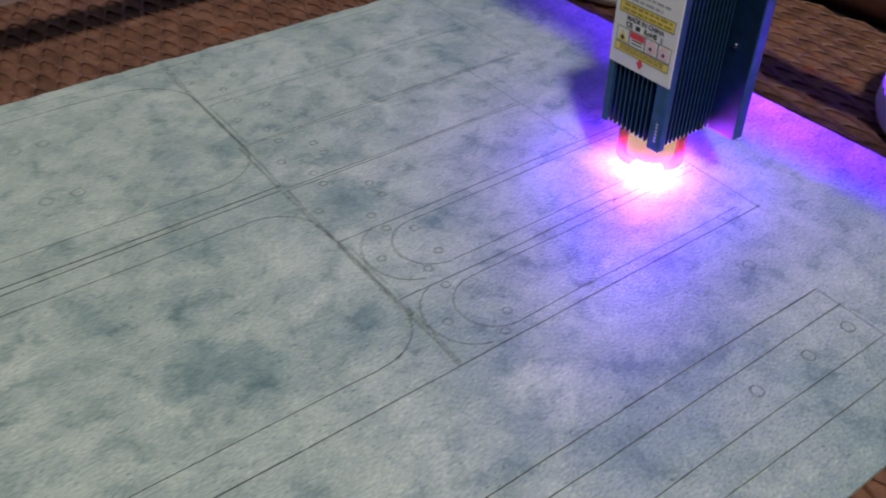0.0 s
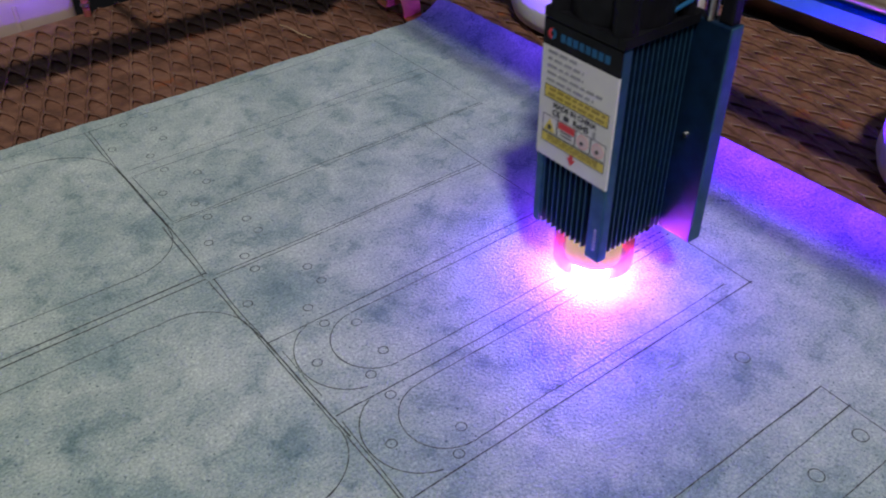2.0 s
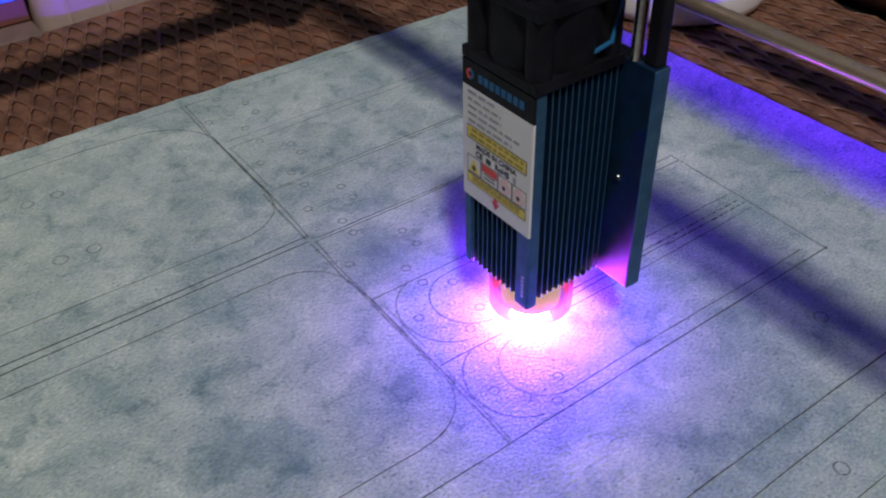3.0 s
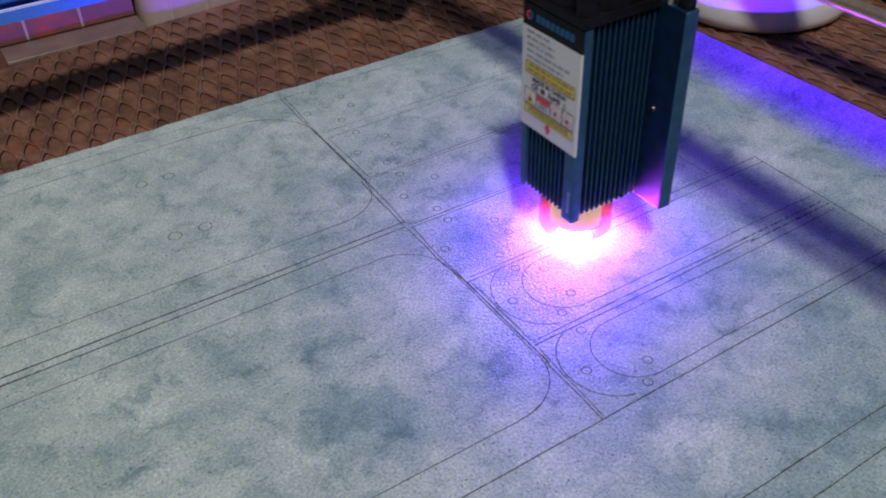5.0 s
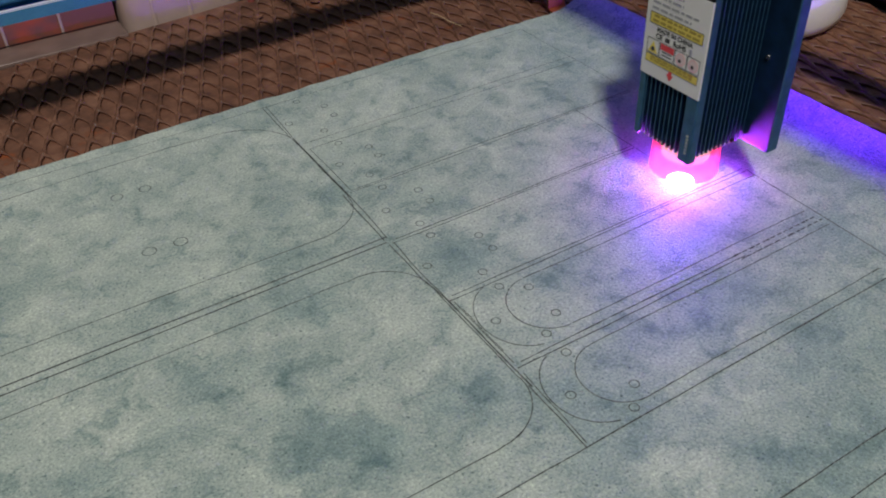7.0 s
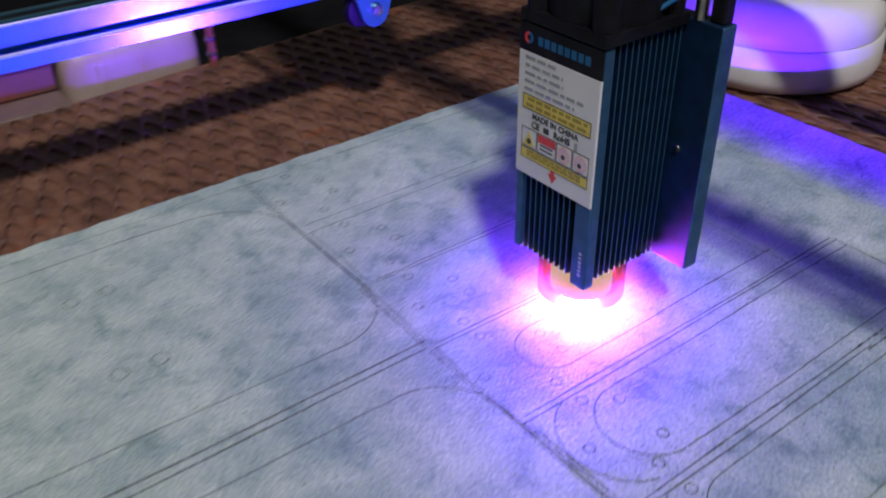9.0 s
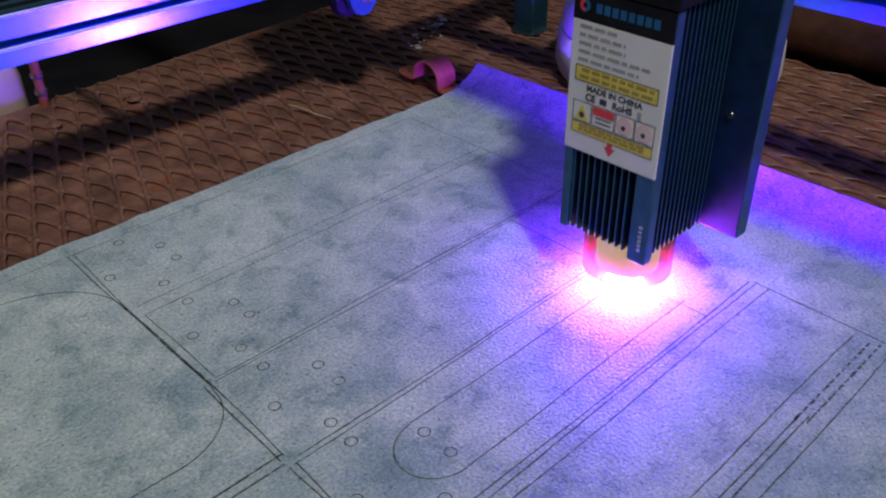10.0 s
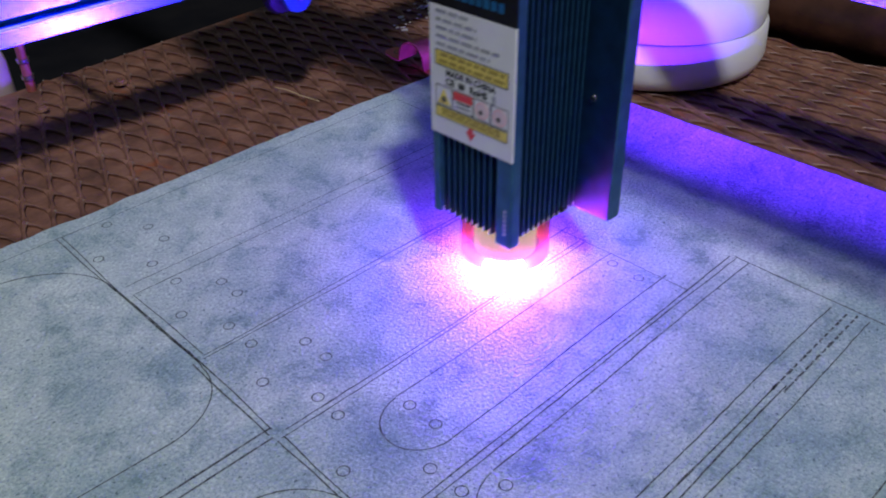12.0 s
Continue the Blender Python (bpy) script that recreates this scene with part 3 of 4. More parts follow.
def laser_module():
    mod = thing("laser_module")
    tagged(mod, "blue finned laser module with a white warning label and red shield", "laser engraver head")
    k = K
    # core colour carries the shade between the fins
    part("heat_sink_core", box(-0.080 * k, 0.131 * k, -0.080 * k, 0.110 * k, 0.184 * k, 0.765 * k, 0.0006), ANODISED_DARK, mod, "dark blue heat sink core, darkened for the shade between fins")
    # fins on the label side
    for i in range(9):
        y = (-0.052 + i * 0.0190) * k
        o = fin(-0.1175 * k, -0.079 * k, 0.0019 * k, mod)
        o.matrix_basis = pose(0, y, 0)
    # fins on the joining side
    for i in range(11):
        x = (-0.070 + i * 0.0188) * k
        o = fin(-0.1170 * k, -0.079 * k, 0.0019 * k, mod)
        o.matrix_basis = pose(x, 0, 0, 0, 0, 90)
    # solid corner bars
    part("corner_bar", box(-0.122 * k, -0.088 * k, -0.122 * k, -0.072 * k, 0.165 * k, 0.768 * k, 0.0011, 3), ANODISED, mod, "lighter blue rounded corner bar")
    part("corner_bar", box(-0.122 * k, -0.088 * k, 0.106 * k, 0.130 * k, 0.175 * k, 0.768 * k, 0.0008, 2), ANODISED, mod, "lighter blue rounded corner bar")
    part("corner_bar", box(0.095 * k, 0.130 * k, 0.104 * k, 0.130 * k, 0.175 * k, 0.768 * k, 0.0008, 2), ANODISED, mod)
    # tiny raised maker's mark on the front bar, as plain bars
    for i in range(6):
        part("mark", box(-0.1228 * k, -0.1215 * k, -0.108 * k, -0.098 * k, (0.200 + i * 0.012) * k, (0.208 + i * 0.012) * k), STEEL, mod)
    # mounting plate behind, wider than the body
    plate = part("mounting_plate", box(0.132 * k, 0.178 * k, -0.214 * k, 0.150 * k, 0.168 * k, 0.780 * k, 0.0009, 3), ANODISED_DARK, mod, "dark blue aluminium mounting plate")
    # light on the side facing -y is put in as the paler blue
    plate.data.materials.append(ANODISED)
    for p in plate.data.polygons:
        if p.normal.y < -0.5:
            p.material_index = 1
    part("plate_screw", lathe([(0, 0), (0.0011, 0), (0.0013, 0.0004), (0.0011, 0.0009), (0, 0.001)], 16), STEEL, plate).matrix_basis = pose(0.132 * k, -0.142 * k, 0.475 * k, 0, -90, 0)
    part("set_screw", lathe([(0, 0), (0.0011, 0), (0.0012, 0.0008), (0, 0.001)], 16), BLACK, mod).matrix_basis = pose(0.070 * k, -0.116 * k, 0.192 * k, 90, 0, 0)
    # upright slide above the plate
    part("slide_rail", box(0.140 * k, 0.172 * k, -0.205 * k, -0.168 * k, 0.780 * k, 1.16 * k, 0.0008), BLACK, mod, "black upright slide")
    part("slide_rod", add_tube(bmesh.new(), 0, 0.0022, 0.780 * k, 1.16 * k, 24, 0.145 * k, -0.142 * k), STEEL, mod, "polished upright rod")
    # label
    lab = part("label", box(-0.1255 * k, -0.1185 * k, -0.122 * k, 0.130 * k, 0.395 * k, 0.700 * k, 0.0003), LABEL, mod, "white printed warning label")
    part("label_header", box(-0.1255 * k, -0.1185 * k, -0.122 * k, 0.130 * k, 0.700 * k, 0.766 * k, 0.0003), BLACK, mod, "black label header")
    fx = -0.1257 * k

    def bar(y0, y1, z0, z1, material, name="print", d=0.0):
        return part(name, box(fx - 0.00006 - d, fx + 0.0001, y0 * k, y1 * k, z0 * k, z1 * k), material, lab)

    # y runs from the reader's left (positive) to the right
    for i, w in enumerate((0.096, 0.120, 0.122, 0.186, 0.160)):
        z = 0.688 - i * 0.0185
        y = 0.108
        rnd = random.Random(20 + i)
        while y > 0.108 - w:
            l = rnd.uniform(0.012, 0.034)
            bar(max(y - l, 0.108 - w), y, z - 0.0038, z + 0.0038, GREY_INK)
            y -= l + 0.006
    bar(-0.106, 0.112, 0.566, 0.600, YELLOW, "yellow_band")
    for a, b, c, d in ((-0.106, 0.112, 0.599, 0.601), (-0.106, 0.112, 0.565, 0.567), (0.110, 0.112, 0.567, 0.599), (-0.106, -0.104, 0.567, 0.599)):
        bar(a, b, c, d, INK, "print", 0.00004)
    for z, w in ((0.591, 0.19), (0.576, 0.20)):
        y = w / 2
        rnd = random.Random(int(z * 1000))
        while y > -w / 2:
            l = rnd.uniform(0.012, 0.030)
            bar(max(y - l, -w / 2), y, z - 0.0040, z + 0.0040, BROWN_INK, "print", 0.00004)
            y -= l + 0.006
    face = lambda y, z: pose(fx - 0.00008, y * k, z * k, 90, 0, -90)
    text_mesh("MADE IN CHINA", 0.0200 * k, "print", INK, lab, face(0.004, 0.552))
    text_mesh("RoHS", 0.0225 * k, "print", INK, lab, face(-0.020, 0.531))
    text_mesh("CE", 0.0225 * k, "print", INK, lab, face(0.066, 0.531))
    bar(0.022, 0.040, 0.524, 0.538, INK)
    bar(-0.070, -0.060, 0.518, 0.538, GREY_INK)
    # pictogram row
    for y0, y1 in ((0.060, 0.112), (-0.004, 0.058), (-0.056, -0.006), (-0.108, -0.058)):
        for a, b, c, d in ((y0, y1, 0.5165, 0.5180), (y0, y1, 0.4695, 0.4710), (y0, y0 + 0.0015, 0.4695, 0.5180), (y1 - 0.0015, y1, 0.4695, 0.5180)):
            bar(a, b, c, d, INK)
    tri = extrude_outline([(0.066 * k, 0.4735 * k), (0.106 * k, 0.4735 * k), (0.086 * k, 0.5115 * k)], fx - 0.00006, fx, "x")
    part("warning_triangle", tri, YELLOW, lab)
    dot = add_tube(bmesh.new(), 0, 0.0075 * k, 0, 0.00012, 20)
    part("print", dot, INK, lab).matrix_basis = pose(fx + 0.00002, 0.086 * k, 0.4855 * k, 0, -90, 0)
    bar(-0.001, 0.055, 0.4955, 0.5145, RED, "red_field")
    for i in range(2):
        bar(0.006, 0.048, 0.4885 - i * 0.010, 0.4920 - i * 0.010, INK)
    for yc in (-0.031, -0.083):
        part("pictogram_field", add_tube(bmesh.new(), 0, 0.0175 * k, 0, 0.00009, 28), BLUSH, lab).matrix_basis = pose(fx + 0.00002, yc * k, 0.4935 * k, 0, -90, 0)
        part("pictogram_ring", add_tube(bmesh.new(), 0.0165 * k, 0.0200 * k, 0, 0.00012, 28), PINK, lab).matrix_basis = pose(fx + 0.00002, yc * k, 0.4935 * k, 0, -90, 0)
        part("print", add_tube(bmesh.new(), 0, 0.0060 * k, 0, 0.00012, 16), INK, lab).matrix_basis = pose(fx + 0.00002, (yc + 0.003) * k, 0.4885 * k, 0, -90, 0)
        part("pictogram_bar", box(-0.00006, 0.00006, -0.018 * k, 0.018 * k, -0.0014 * k, 0.0014 * k), PINK, lab).matrix_basis = pose(fx, yc * k, 0.4935 * k, 45, 0, 0)
    bar(-0.108, 0.112, 0.4405, 0.4665, YELLOW, "yellow_band")
    for a, b, c, d in ((-0.108, 0.112, 0.4655, 0.4670), (-0.108, 0.112, 0.4400, 0.4415), (0.1105, 0.112, 0.4415, 0.4655), (-0.108, -0.1065, 0.4415, 0.4655)):
        bar(a, b, c, d, INK, "print", 0.00004)
    for z in (0.4595, 0.4505):
        y = 0.092
        rnd = random.Random(int(z * 1000))
        while y > -0.086:
            l = rnd.uniform(0.010, 0.026)
            bar(max(y - l, -0.086), y, z - 0.0037, z + 0.0037, BROWN_INK, "print", 0.00004)
            y -= l + 0.003
    ar = extrude_outline([(0.0095 * k, 0.4405 * k), (-0.0045 * k, 0.4405 * k), (-0.0045 * k, 0.4295 * k), (-0.0125 * k, 0.4295 * k), (0.0025 * k, 0.4075 * k), (0.0175 * k, 0.4295 * k), (0.0095 * k, 0.4295 * k)], fx - 0.00006, fx, "x")
    part("red_arrow", ar, RED, lab)
    # header: round emblem and a row of plain cyan bars in place of the name
    em = add_tube(bmesh.new(), 0.006 * k, 0.0135 * k, 0, 0.00012, 24)
    o = part("emblem", em, RED, lab)
    o.matrix_basis = pose(fx + 0.00002, 0.100 * k, 0.733 * k, 0, -90, 0)
    o.data.materials.append(CYAN)
    for p in o.data.polygons:
        if p.center.y < 0:
            p.material_index = 1
    for i in range(8):
        bar(0.070 - i * 0.0205 - 0.015, 0.070 - i * 0.0205, 0.723, 0.743, CYAN)
    # fan on top: square frame with hub and blades
    fan = part("fan_frame", fan_frame(k), BLACK, mod, "black square cooling fan frame")
    hub = part("fan_hub", add_tube(bmesh.new(), 0, 0.045 * k, 0.79 * k, 0.92 * k, 32, 0.005 * k, 0.005 * k), BLACK, fan)
    for i in range(7):
        b = part("fan_blade", box(0.040 * k, 0.105 * k, -0.001 * k, 0.004 * k, -0.045 * k, 0.045 * k), BLACK, fan)
        b.matrix_basis = pose(0.005 * k, 0.005 * k, 0.855 * k, 0, 0, i * 360 / 7) @ pose(0, 0, 0, 40, 0, 0)
    part("fan_cable", sweep([(0.02 * k, -0.10 * k, 0.80 * k), (0.07 * k, -0.135 * k, 0.84 * k), (0.10 * k, -0.13 * k, 0.95 * k), (0.12 * k, -0.10 * k, 1.12 * k)], 0.0009, 8), CYAN, mod, "thin blue fan cable")
    part("carriage_block", box(0.04 * k, 0.225 * k, -0.20 * k, 0.15 * k, 0.96 * k, 1.15 * k, 0.002), BLACK, mod, "black carriage block")
    # red shield round the beam
    smooth(part("shield", add_tube(bmesh.new(), 0.100 * k, 0.112 * k, 0.058 * k, 0.183 * k, 64), SHIELD, mod, "red translucent acrylic shield"), 40)
    smooth(part("lens_holder", add_tube(bmesh.new(), 0.030 * k, 0.0995 * k, 0.172 * k, 0.1835 * k, 48), BLACK, mod, "black round lens holder"), 40)
    return mod


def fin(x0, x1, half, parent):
    """A dark upright fin; light on its leading edge and bare foot is put in as paler colour."""
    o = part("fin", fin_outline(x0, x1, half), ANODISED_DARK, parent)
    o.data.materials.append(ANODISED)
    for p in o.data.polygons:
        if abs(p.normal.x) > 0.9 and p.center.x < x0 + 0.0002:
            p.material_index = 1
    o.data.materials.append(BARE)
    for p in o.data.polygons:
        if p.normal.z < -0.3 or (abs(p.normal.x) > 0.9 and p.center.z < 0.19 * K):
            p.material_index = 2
    return o


def fin_outline(x0, x1, half):
    """A thin upright fin with a chamfered foot."""
    out = [(x1, 0.186 * K), (x1, 0.764 * K), (x0, 0.764 * K), (x0, 0.1925 * K), (x0, 0.180 * K), (x0 + 0.35 * (x1 - x0), 0.174 * K)]
    return extrude_outline(out, -half, half, "y")


def fan_frame(k):
    """Axial fan housing: two square flanges, a round shroud between them, corner posts and spokes."""
    a = 0.128 * k
    bm = bmesh.new()
    for z0, z1 in ((0.770 * k, 0.796 * k), (0.930 * k, 0.955 * k)):
        add_box(bm, -a, a, -a, -a + 0.020 * k, z0, z1, 0.0004)
        add_box(bm, -a, a, a - 0.020 * k, a, z0, z1, 0.0004)
        add_box(bm, -a, -a + 0.020 * k, -a + 0.020 * k, a - 0.020 * k, z0, z1, 0.0004)
        add_box(bm, a - 0.020 * k, a, -a + 0.020 * k, a - 0.020 * k, z0, z1, 0.0004)
        for sx in (-1, 1):
            for sy in (-1, 1):
                x, y = sx * 0.088 * k, sy * 0.088 * k
                add_box(bm, x - 0.022 * k, x + 0.022 * k, y - 0.022 * k, y + 0.022 * k, z0 + 0.0002, z1 - 0.0002, 0.0004)
    add_tube(bm, 0.112 * k, 0.1255 * k, 0.790 * k, 0.935 * k, 48)
    for sx in (-1, 1):
        for sy in (-1, 1):
            add_tube(bm, 0.008 * k, 0.030 * k, 0.790 * k, 0.935 * k, 20, sx * 0.097 * k, sy * 0.097 * k)
    add_box(bm, -0.11 * k, 0.11 * k, -0.008 * k, 0.008 * k, 0.772 * k, 0.785 * k)
    add_box(bm, -0.008 * k, 0.008 * k, -0.11 * k, 0.11 * k, 0.786 * k, 0.796 * k)
    return bm


MODULE = laser_module()
SPOT = smooth(part("laser_spot", lathe([(0, -0.0010), (0.0050, -0.0008), (0.0077, -0.0003), (0.0080, 0), (0.0070, 0.0015), (0.0042, 0.0026), (0, 0.0030)], 32), LASER, MODULE, "glowing violet laser spot"), 60)
# glowing tube added inside the shield so that the acrylic looks lit
GLOW = smooth(part("shield_glow_tube", add_tube(bmesh.new(), 0.073 * K, 0.0795 * K, 0.068 * K, 0.168 * K, 48), SHIELD_GLOW, MODULE, "added glowing tube that stands for the shield's fluorescence"), 60)

# added emitter: throws the pale ring on the sheet round the shield
RING_EMITTER = smooth(part("ring_emitter", lathe([(0, 0.090 * K), (0.008 * K, 0.094 * K), (0.012 * K, 0.104 * K), (0.008 * K, 0.116 * K), (0, 0.120 * K)], 20), RING_LIGHT, MODULE, "small lavender emitter added for the light scattered inside the shield"), 60)


# ---- engraver: frame, gantry ----
def extrusion_profile(w, h, slots):
    """Outline of a slotted aluminium bar, w across and h high, with slots on both tall sides at the heights given."""
    right = [(w / 2, -h / 2)]
    for s in slots:
        right += [(w / 2, s - 0.003), (w / 2 - 0.0016, s - 0.003), (w / 2 - 0.0016, s - 0.0046), (w / 2 - 0.006, s - 0.0028),
                  (w / 2 - 0.006, s + 0.0028), (w / 2 - 0.0016, s + 0.0046), (w / 2 - 0.0016, s + 0.003), (w / 2, s + 0.003)]
    right += [(w / 2, h / 2)]
    left = [(-a, b) for a, b in reversed(right)]
    return right + left


def frame_rail():
    rail = thing("frame_rail")
    tagged(rail, "dark teal slotted aluminium side rail of the engraver", "aluminium rail")
    y, z = 0.30 * K + 0.010, 0.45 * K + 0.010
    part("bar", extrude_outline([(a + y, b + z) for a, b in extrusion_profile(0.020, 0.020, (0.0,))], -2.6 * K, 2.4 * K, "x"), RAIL, rail, "teal slotted aluminium bar")
    for j in (-1, 1):
        part("slot_lip", box(-2.6 * K, 2.4 * K, y + j * 0.0046 - 0.0014, y + j * 0.0046 + 0.0014, z + 0.0101, z + 0.0109, 0.0003), RAIL, rail)
    # black strip laid on the top puts in the shade of a slot
    part("slot_shade", box(-2.6 * K, 2.4 * K, y - 0.0031, y + 0.0031, z + 0.0101, z + 0.0104), BLACK, rail, "black strip for the slot's shade")
    for edge in (z - 0.0031, z - 0.0100):
        part("bright_edge", extrude_outline([(y - 0.0104, edge - 0.0003), (y - 0.0086, edge + 0.0007), (y - 0.0086, edge - 0.0003)] if edge > z - 0.006 else [(y - 0.0101, z + 0.0096), (y - 0.0090, z + 0.0106), (y - 0.0090, z + 0.0098)], -2.6 * K, 2.4 * K, "x"), BARE, rail, "thin bright edge")
    part("end_cap", box(2.4 * K, 2.4 * K + 0.003, y - 0.010, y + 0.010, z - 0.010, z + 0.010, 0.0008), BLACK, rail, "black plastic end cap")
    for x in (-2.3, 2.3):
        part("rail_leg", box(x * K - 0.008, x * K + 0.008, y - 0.008, y + 0.008, -0.0035, z - 0.010, 0.001), RAIL, rail)
    post = part("standoff", add_tube(bmesh.new(), 0, 0.0026, -0.030, 0.45 * K, 20, 0.415 * K, 1.165 * K), STANDOFF, rail, "thin red-brown standoff under the rail")
    for z0 in (0.002, 0.012):
        part("collar", add_tube(bmesh.new(), 0.0026, 0.0036, z0, z0 + 0.0022, 20, 0.415 * K, 1.165 * K), STEEL, post)
    part("bracket", box(0.395 * K, 0.435 * K, 0.30 * K + 0.020, 1.19 * K, 0.45 * K, 0.45 * K + 0.003, 0.0006), RAIL, rail)
    return rail


def end_beam():
    beam = thing("end_beam")
    tagged(beam, "dark teal slotted aluminium end beam across the bed", "aluminium rail")
    x, z = 1.78 * K + 0.010, 0.53 * K + 0.010
    part("bar", extrude_outline([(a + x, b + z) for a, b in extrusion_profile(0.020, 0.020, (0.0,))], -3.6 * K, 0.30 * K - 0.001, "y"), RAIL, beam)
    # shade of the top slot, laid on as a black strip
    part("slot_shade", box(x - 0.0031, x + 0.0031, -3.6 * K, 0.30 * K - 0.001, z + 0.0101, z + 0.0104), BLACK, beam, "black strip for the slot's shade")
    return beam


def gantry():
    g = thing("gantry")
    tagged(g, "moving teal aluminium gantry with steel rod and end plate", "engraver gantry")
    part("cross_bar", extrude_outline([(a + 0.203 * K, b + 1.375 * K) for a, b in extrusion_profile(0.020, 0.020, (0.0,))], -3.3 * K, 0.26 * K, "y"), RAIL, g)
    smooth(part("steel_rod", extrude_outline([(0.235 * K + 0.0025 * math.cos(2 * math.pi * i / 20), 0.90 * K + 0.0025 * math.sin(2 * math.pi * i / 20)) for i in range(20)], -3.3 * K, -0.02 * K, "y"), ROD, g, "thin polished steel rod"), 60)
    # end plate that rides along the side rail
    px, pz = 0.265 * K, 0.39 * K
    out = []
    for i in range(13):
        a = radians(200 + 140 * i / 12)
        out.append((px + 0.0085 * math.cos(a), pz + 0.0085 * math.sin(a)))
    out += [(px + 0.014, pz + 0.016), (px + 0.034, pz + 0.032), (px + 0.034, 1.40 * K), (px - 0.060, 1.40 * K), (px - 0.060, 1.1 * K), (px - 0.034, pz + 0.032), (px - 0.014, pz + 0.016)]
    plate = part("end_plate", extrude_outline(out, 0.228 * K, 0.250 * K, "y"), RAIL, g, "blue rounded end plate")
    bolt = lathe([(0, 0), (0.0032, 0), (0.0034, 0.0012), (0.0030, 0.0030), (0.0016, 0.0032), (0.0014, 0.0022), (0, 0.0022)], 20)
    part("wheel_bolt", bolt, STEEL, plate).matrix_basis = pose(px, 0.228 * K, pz + 0.001, 90, 0, 0)
    wheel = lathe([(0, -0.004), (0.006, -0.004), (0.0085, -0.0035), (0.0095, -0.001), (0.0095, 0.001), (0.0085, 0.0035), (0.006, 0.004), (0, 0.004)], 32)
    smooth(part("wheel", wheel, BLACK, g, "black roller wheel"), 40).matrix_basis = pose(px - 0.004, 0.30 * K, 0.45 * K - 0.0100, 90, 0, 0)
    return g


def shade_bar():
    """An added, unseen bar high over the bed; it shades the curled edge of the sheet."""
    bar = thing("shade_bar")
    tagged(bar, "unseen bar added above the gantry to shade the sheet's curled edge", "aluminium rail")
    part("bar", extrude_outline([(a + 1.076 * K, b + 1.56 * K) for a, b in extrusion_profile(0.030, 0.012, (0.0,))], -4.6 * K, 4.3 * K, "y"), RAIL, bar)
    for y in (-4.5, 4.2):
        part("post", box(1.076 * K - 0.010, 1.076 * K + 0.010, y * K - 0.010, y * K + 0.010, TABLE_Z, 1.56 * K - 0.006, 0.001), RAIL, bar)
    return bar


shade_bar()
frame_rail()
end_beam()
GANTRY = gantry()


# ---- loose things round the sheet ----
def white_device(x, y):
    d = thing("round_device", pose(x * K, y * K, BED_Z + 0.0012))
    tagged(d, "round white plastic device with a domed lid on the mesh", "plastic device", "white devices on the bed")
    R = 0.44 * K
    smooth(part("base", lathe([(0, 0), (0.90 * R, 0), (0.97 * R, 0.003), (R, 0.009), (0.985 * R, 0.026), (0.965 * R, 0.0275), (0, 0.0275)], 72), WHITE, d), 40)
    lid = part("lid", lathe([(0.955 * R, 0.0279), (0.96 * R, 0.029), (0.955 * R, 0.036), (0.92 * R, 0.043), (0.85 * R, 0.048), (0.72 * R, 0.0515), (0.5 * R, 0.0535), (0.25 * R, 0.0545), (0, 0.055)], 72), WHITE, d)
    smooth(lid, 50)
    for i in range(10):
        a = i * 36
        part("slot", box(0.34 * R, 0.62 * R, -0.0014, 0.0014, 0.0500, 0.0538, 0.0006), BLACK, lid).matrix_basis = pose(0, 0, 0, 0, 0, a)
    return d


white_device(2.315, -0.335)
white_device(2.31, -2.20)


def copper_clamp():
    c = thing("pipe_strap")
    tagged(c, "bright copper pipe strap holding down the sheet corner", "copper clamp")
    t, w, R = 0.0012, 0.0140, 0.0102
    line = [(-0.0268, t / 2), (-0.0258, t / 2), (-0.0235, t / 2), (-0.0190, t / 2), (-0.0125, t / 2)]
    line += [(-0.0108, 0.0012)]
    for i in range(15):
        a = radians(180 - 180 * i / 14)
        line.append((R * math.cos(a), 0.0045 + R * math.sin(a)))
    line += [(0.0108, 0.0012), (0.0125, t / 2), (0.0190, t / 2), (0.0235, t / 2), (0.0258, t / 2), (0.0268, t / 2)]
    bm = bmesh.new()
    rows = []
    for i, (x, z) in enumerate(line):
        a, b = line[max(i - 1, 0)], line[min(i + 1, len(line) - 1)]
        d = Vector((b[0] - a[0], b[1] - a[1])).normalized()
        nrm = Vector((-d.y, d.x)) * t / 2
        half = w / 2 * (0.35, 0.66, 0.90, 1.0)[min(i, len(line) - 1 - i, 3)]
        rows.append([bm.verts.new((x + nrm.x, -half, z + nrm.y)), bm.verts.new((x + nrm.x, half, z + nrm.y)), bm.verts.new((x - nrm.x, half, z - nrm.y)), bm.verts.new((x - nrm.x, -half, z - nrm.y))])
    for a, b in zip(rows, rows[1:]):
        for k in range(4):
            bm.faces.new((a[k], a[(k + 1) % 4], b[(k + 1) % 4], b[k]))
    bm.faces.new(rows[0][::-1])
    bm.faces.new(rows[-1])
    bmesh.ops.recalc_face_normals(bm, faces=bm.faces)
    smooth(part("strap", bm, COPPER, c), 40)
    for x in (-0.0195, 0.0195):
        part("screw_hole", add_tube(bmesh.new(), 0.0018, 0.0024, 0.0010, 0.0013, 20, x, 0), STEEL, c)
    c.matrix_basis = pose(1.557 * K, 0.213 * K, -0.0008, 0, 3, -91)
    return c


copper_clamp()


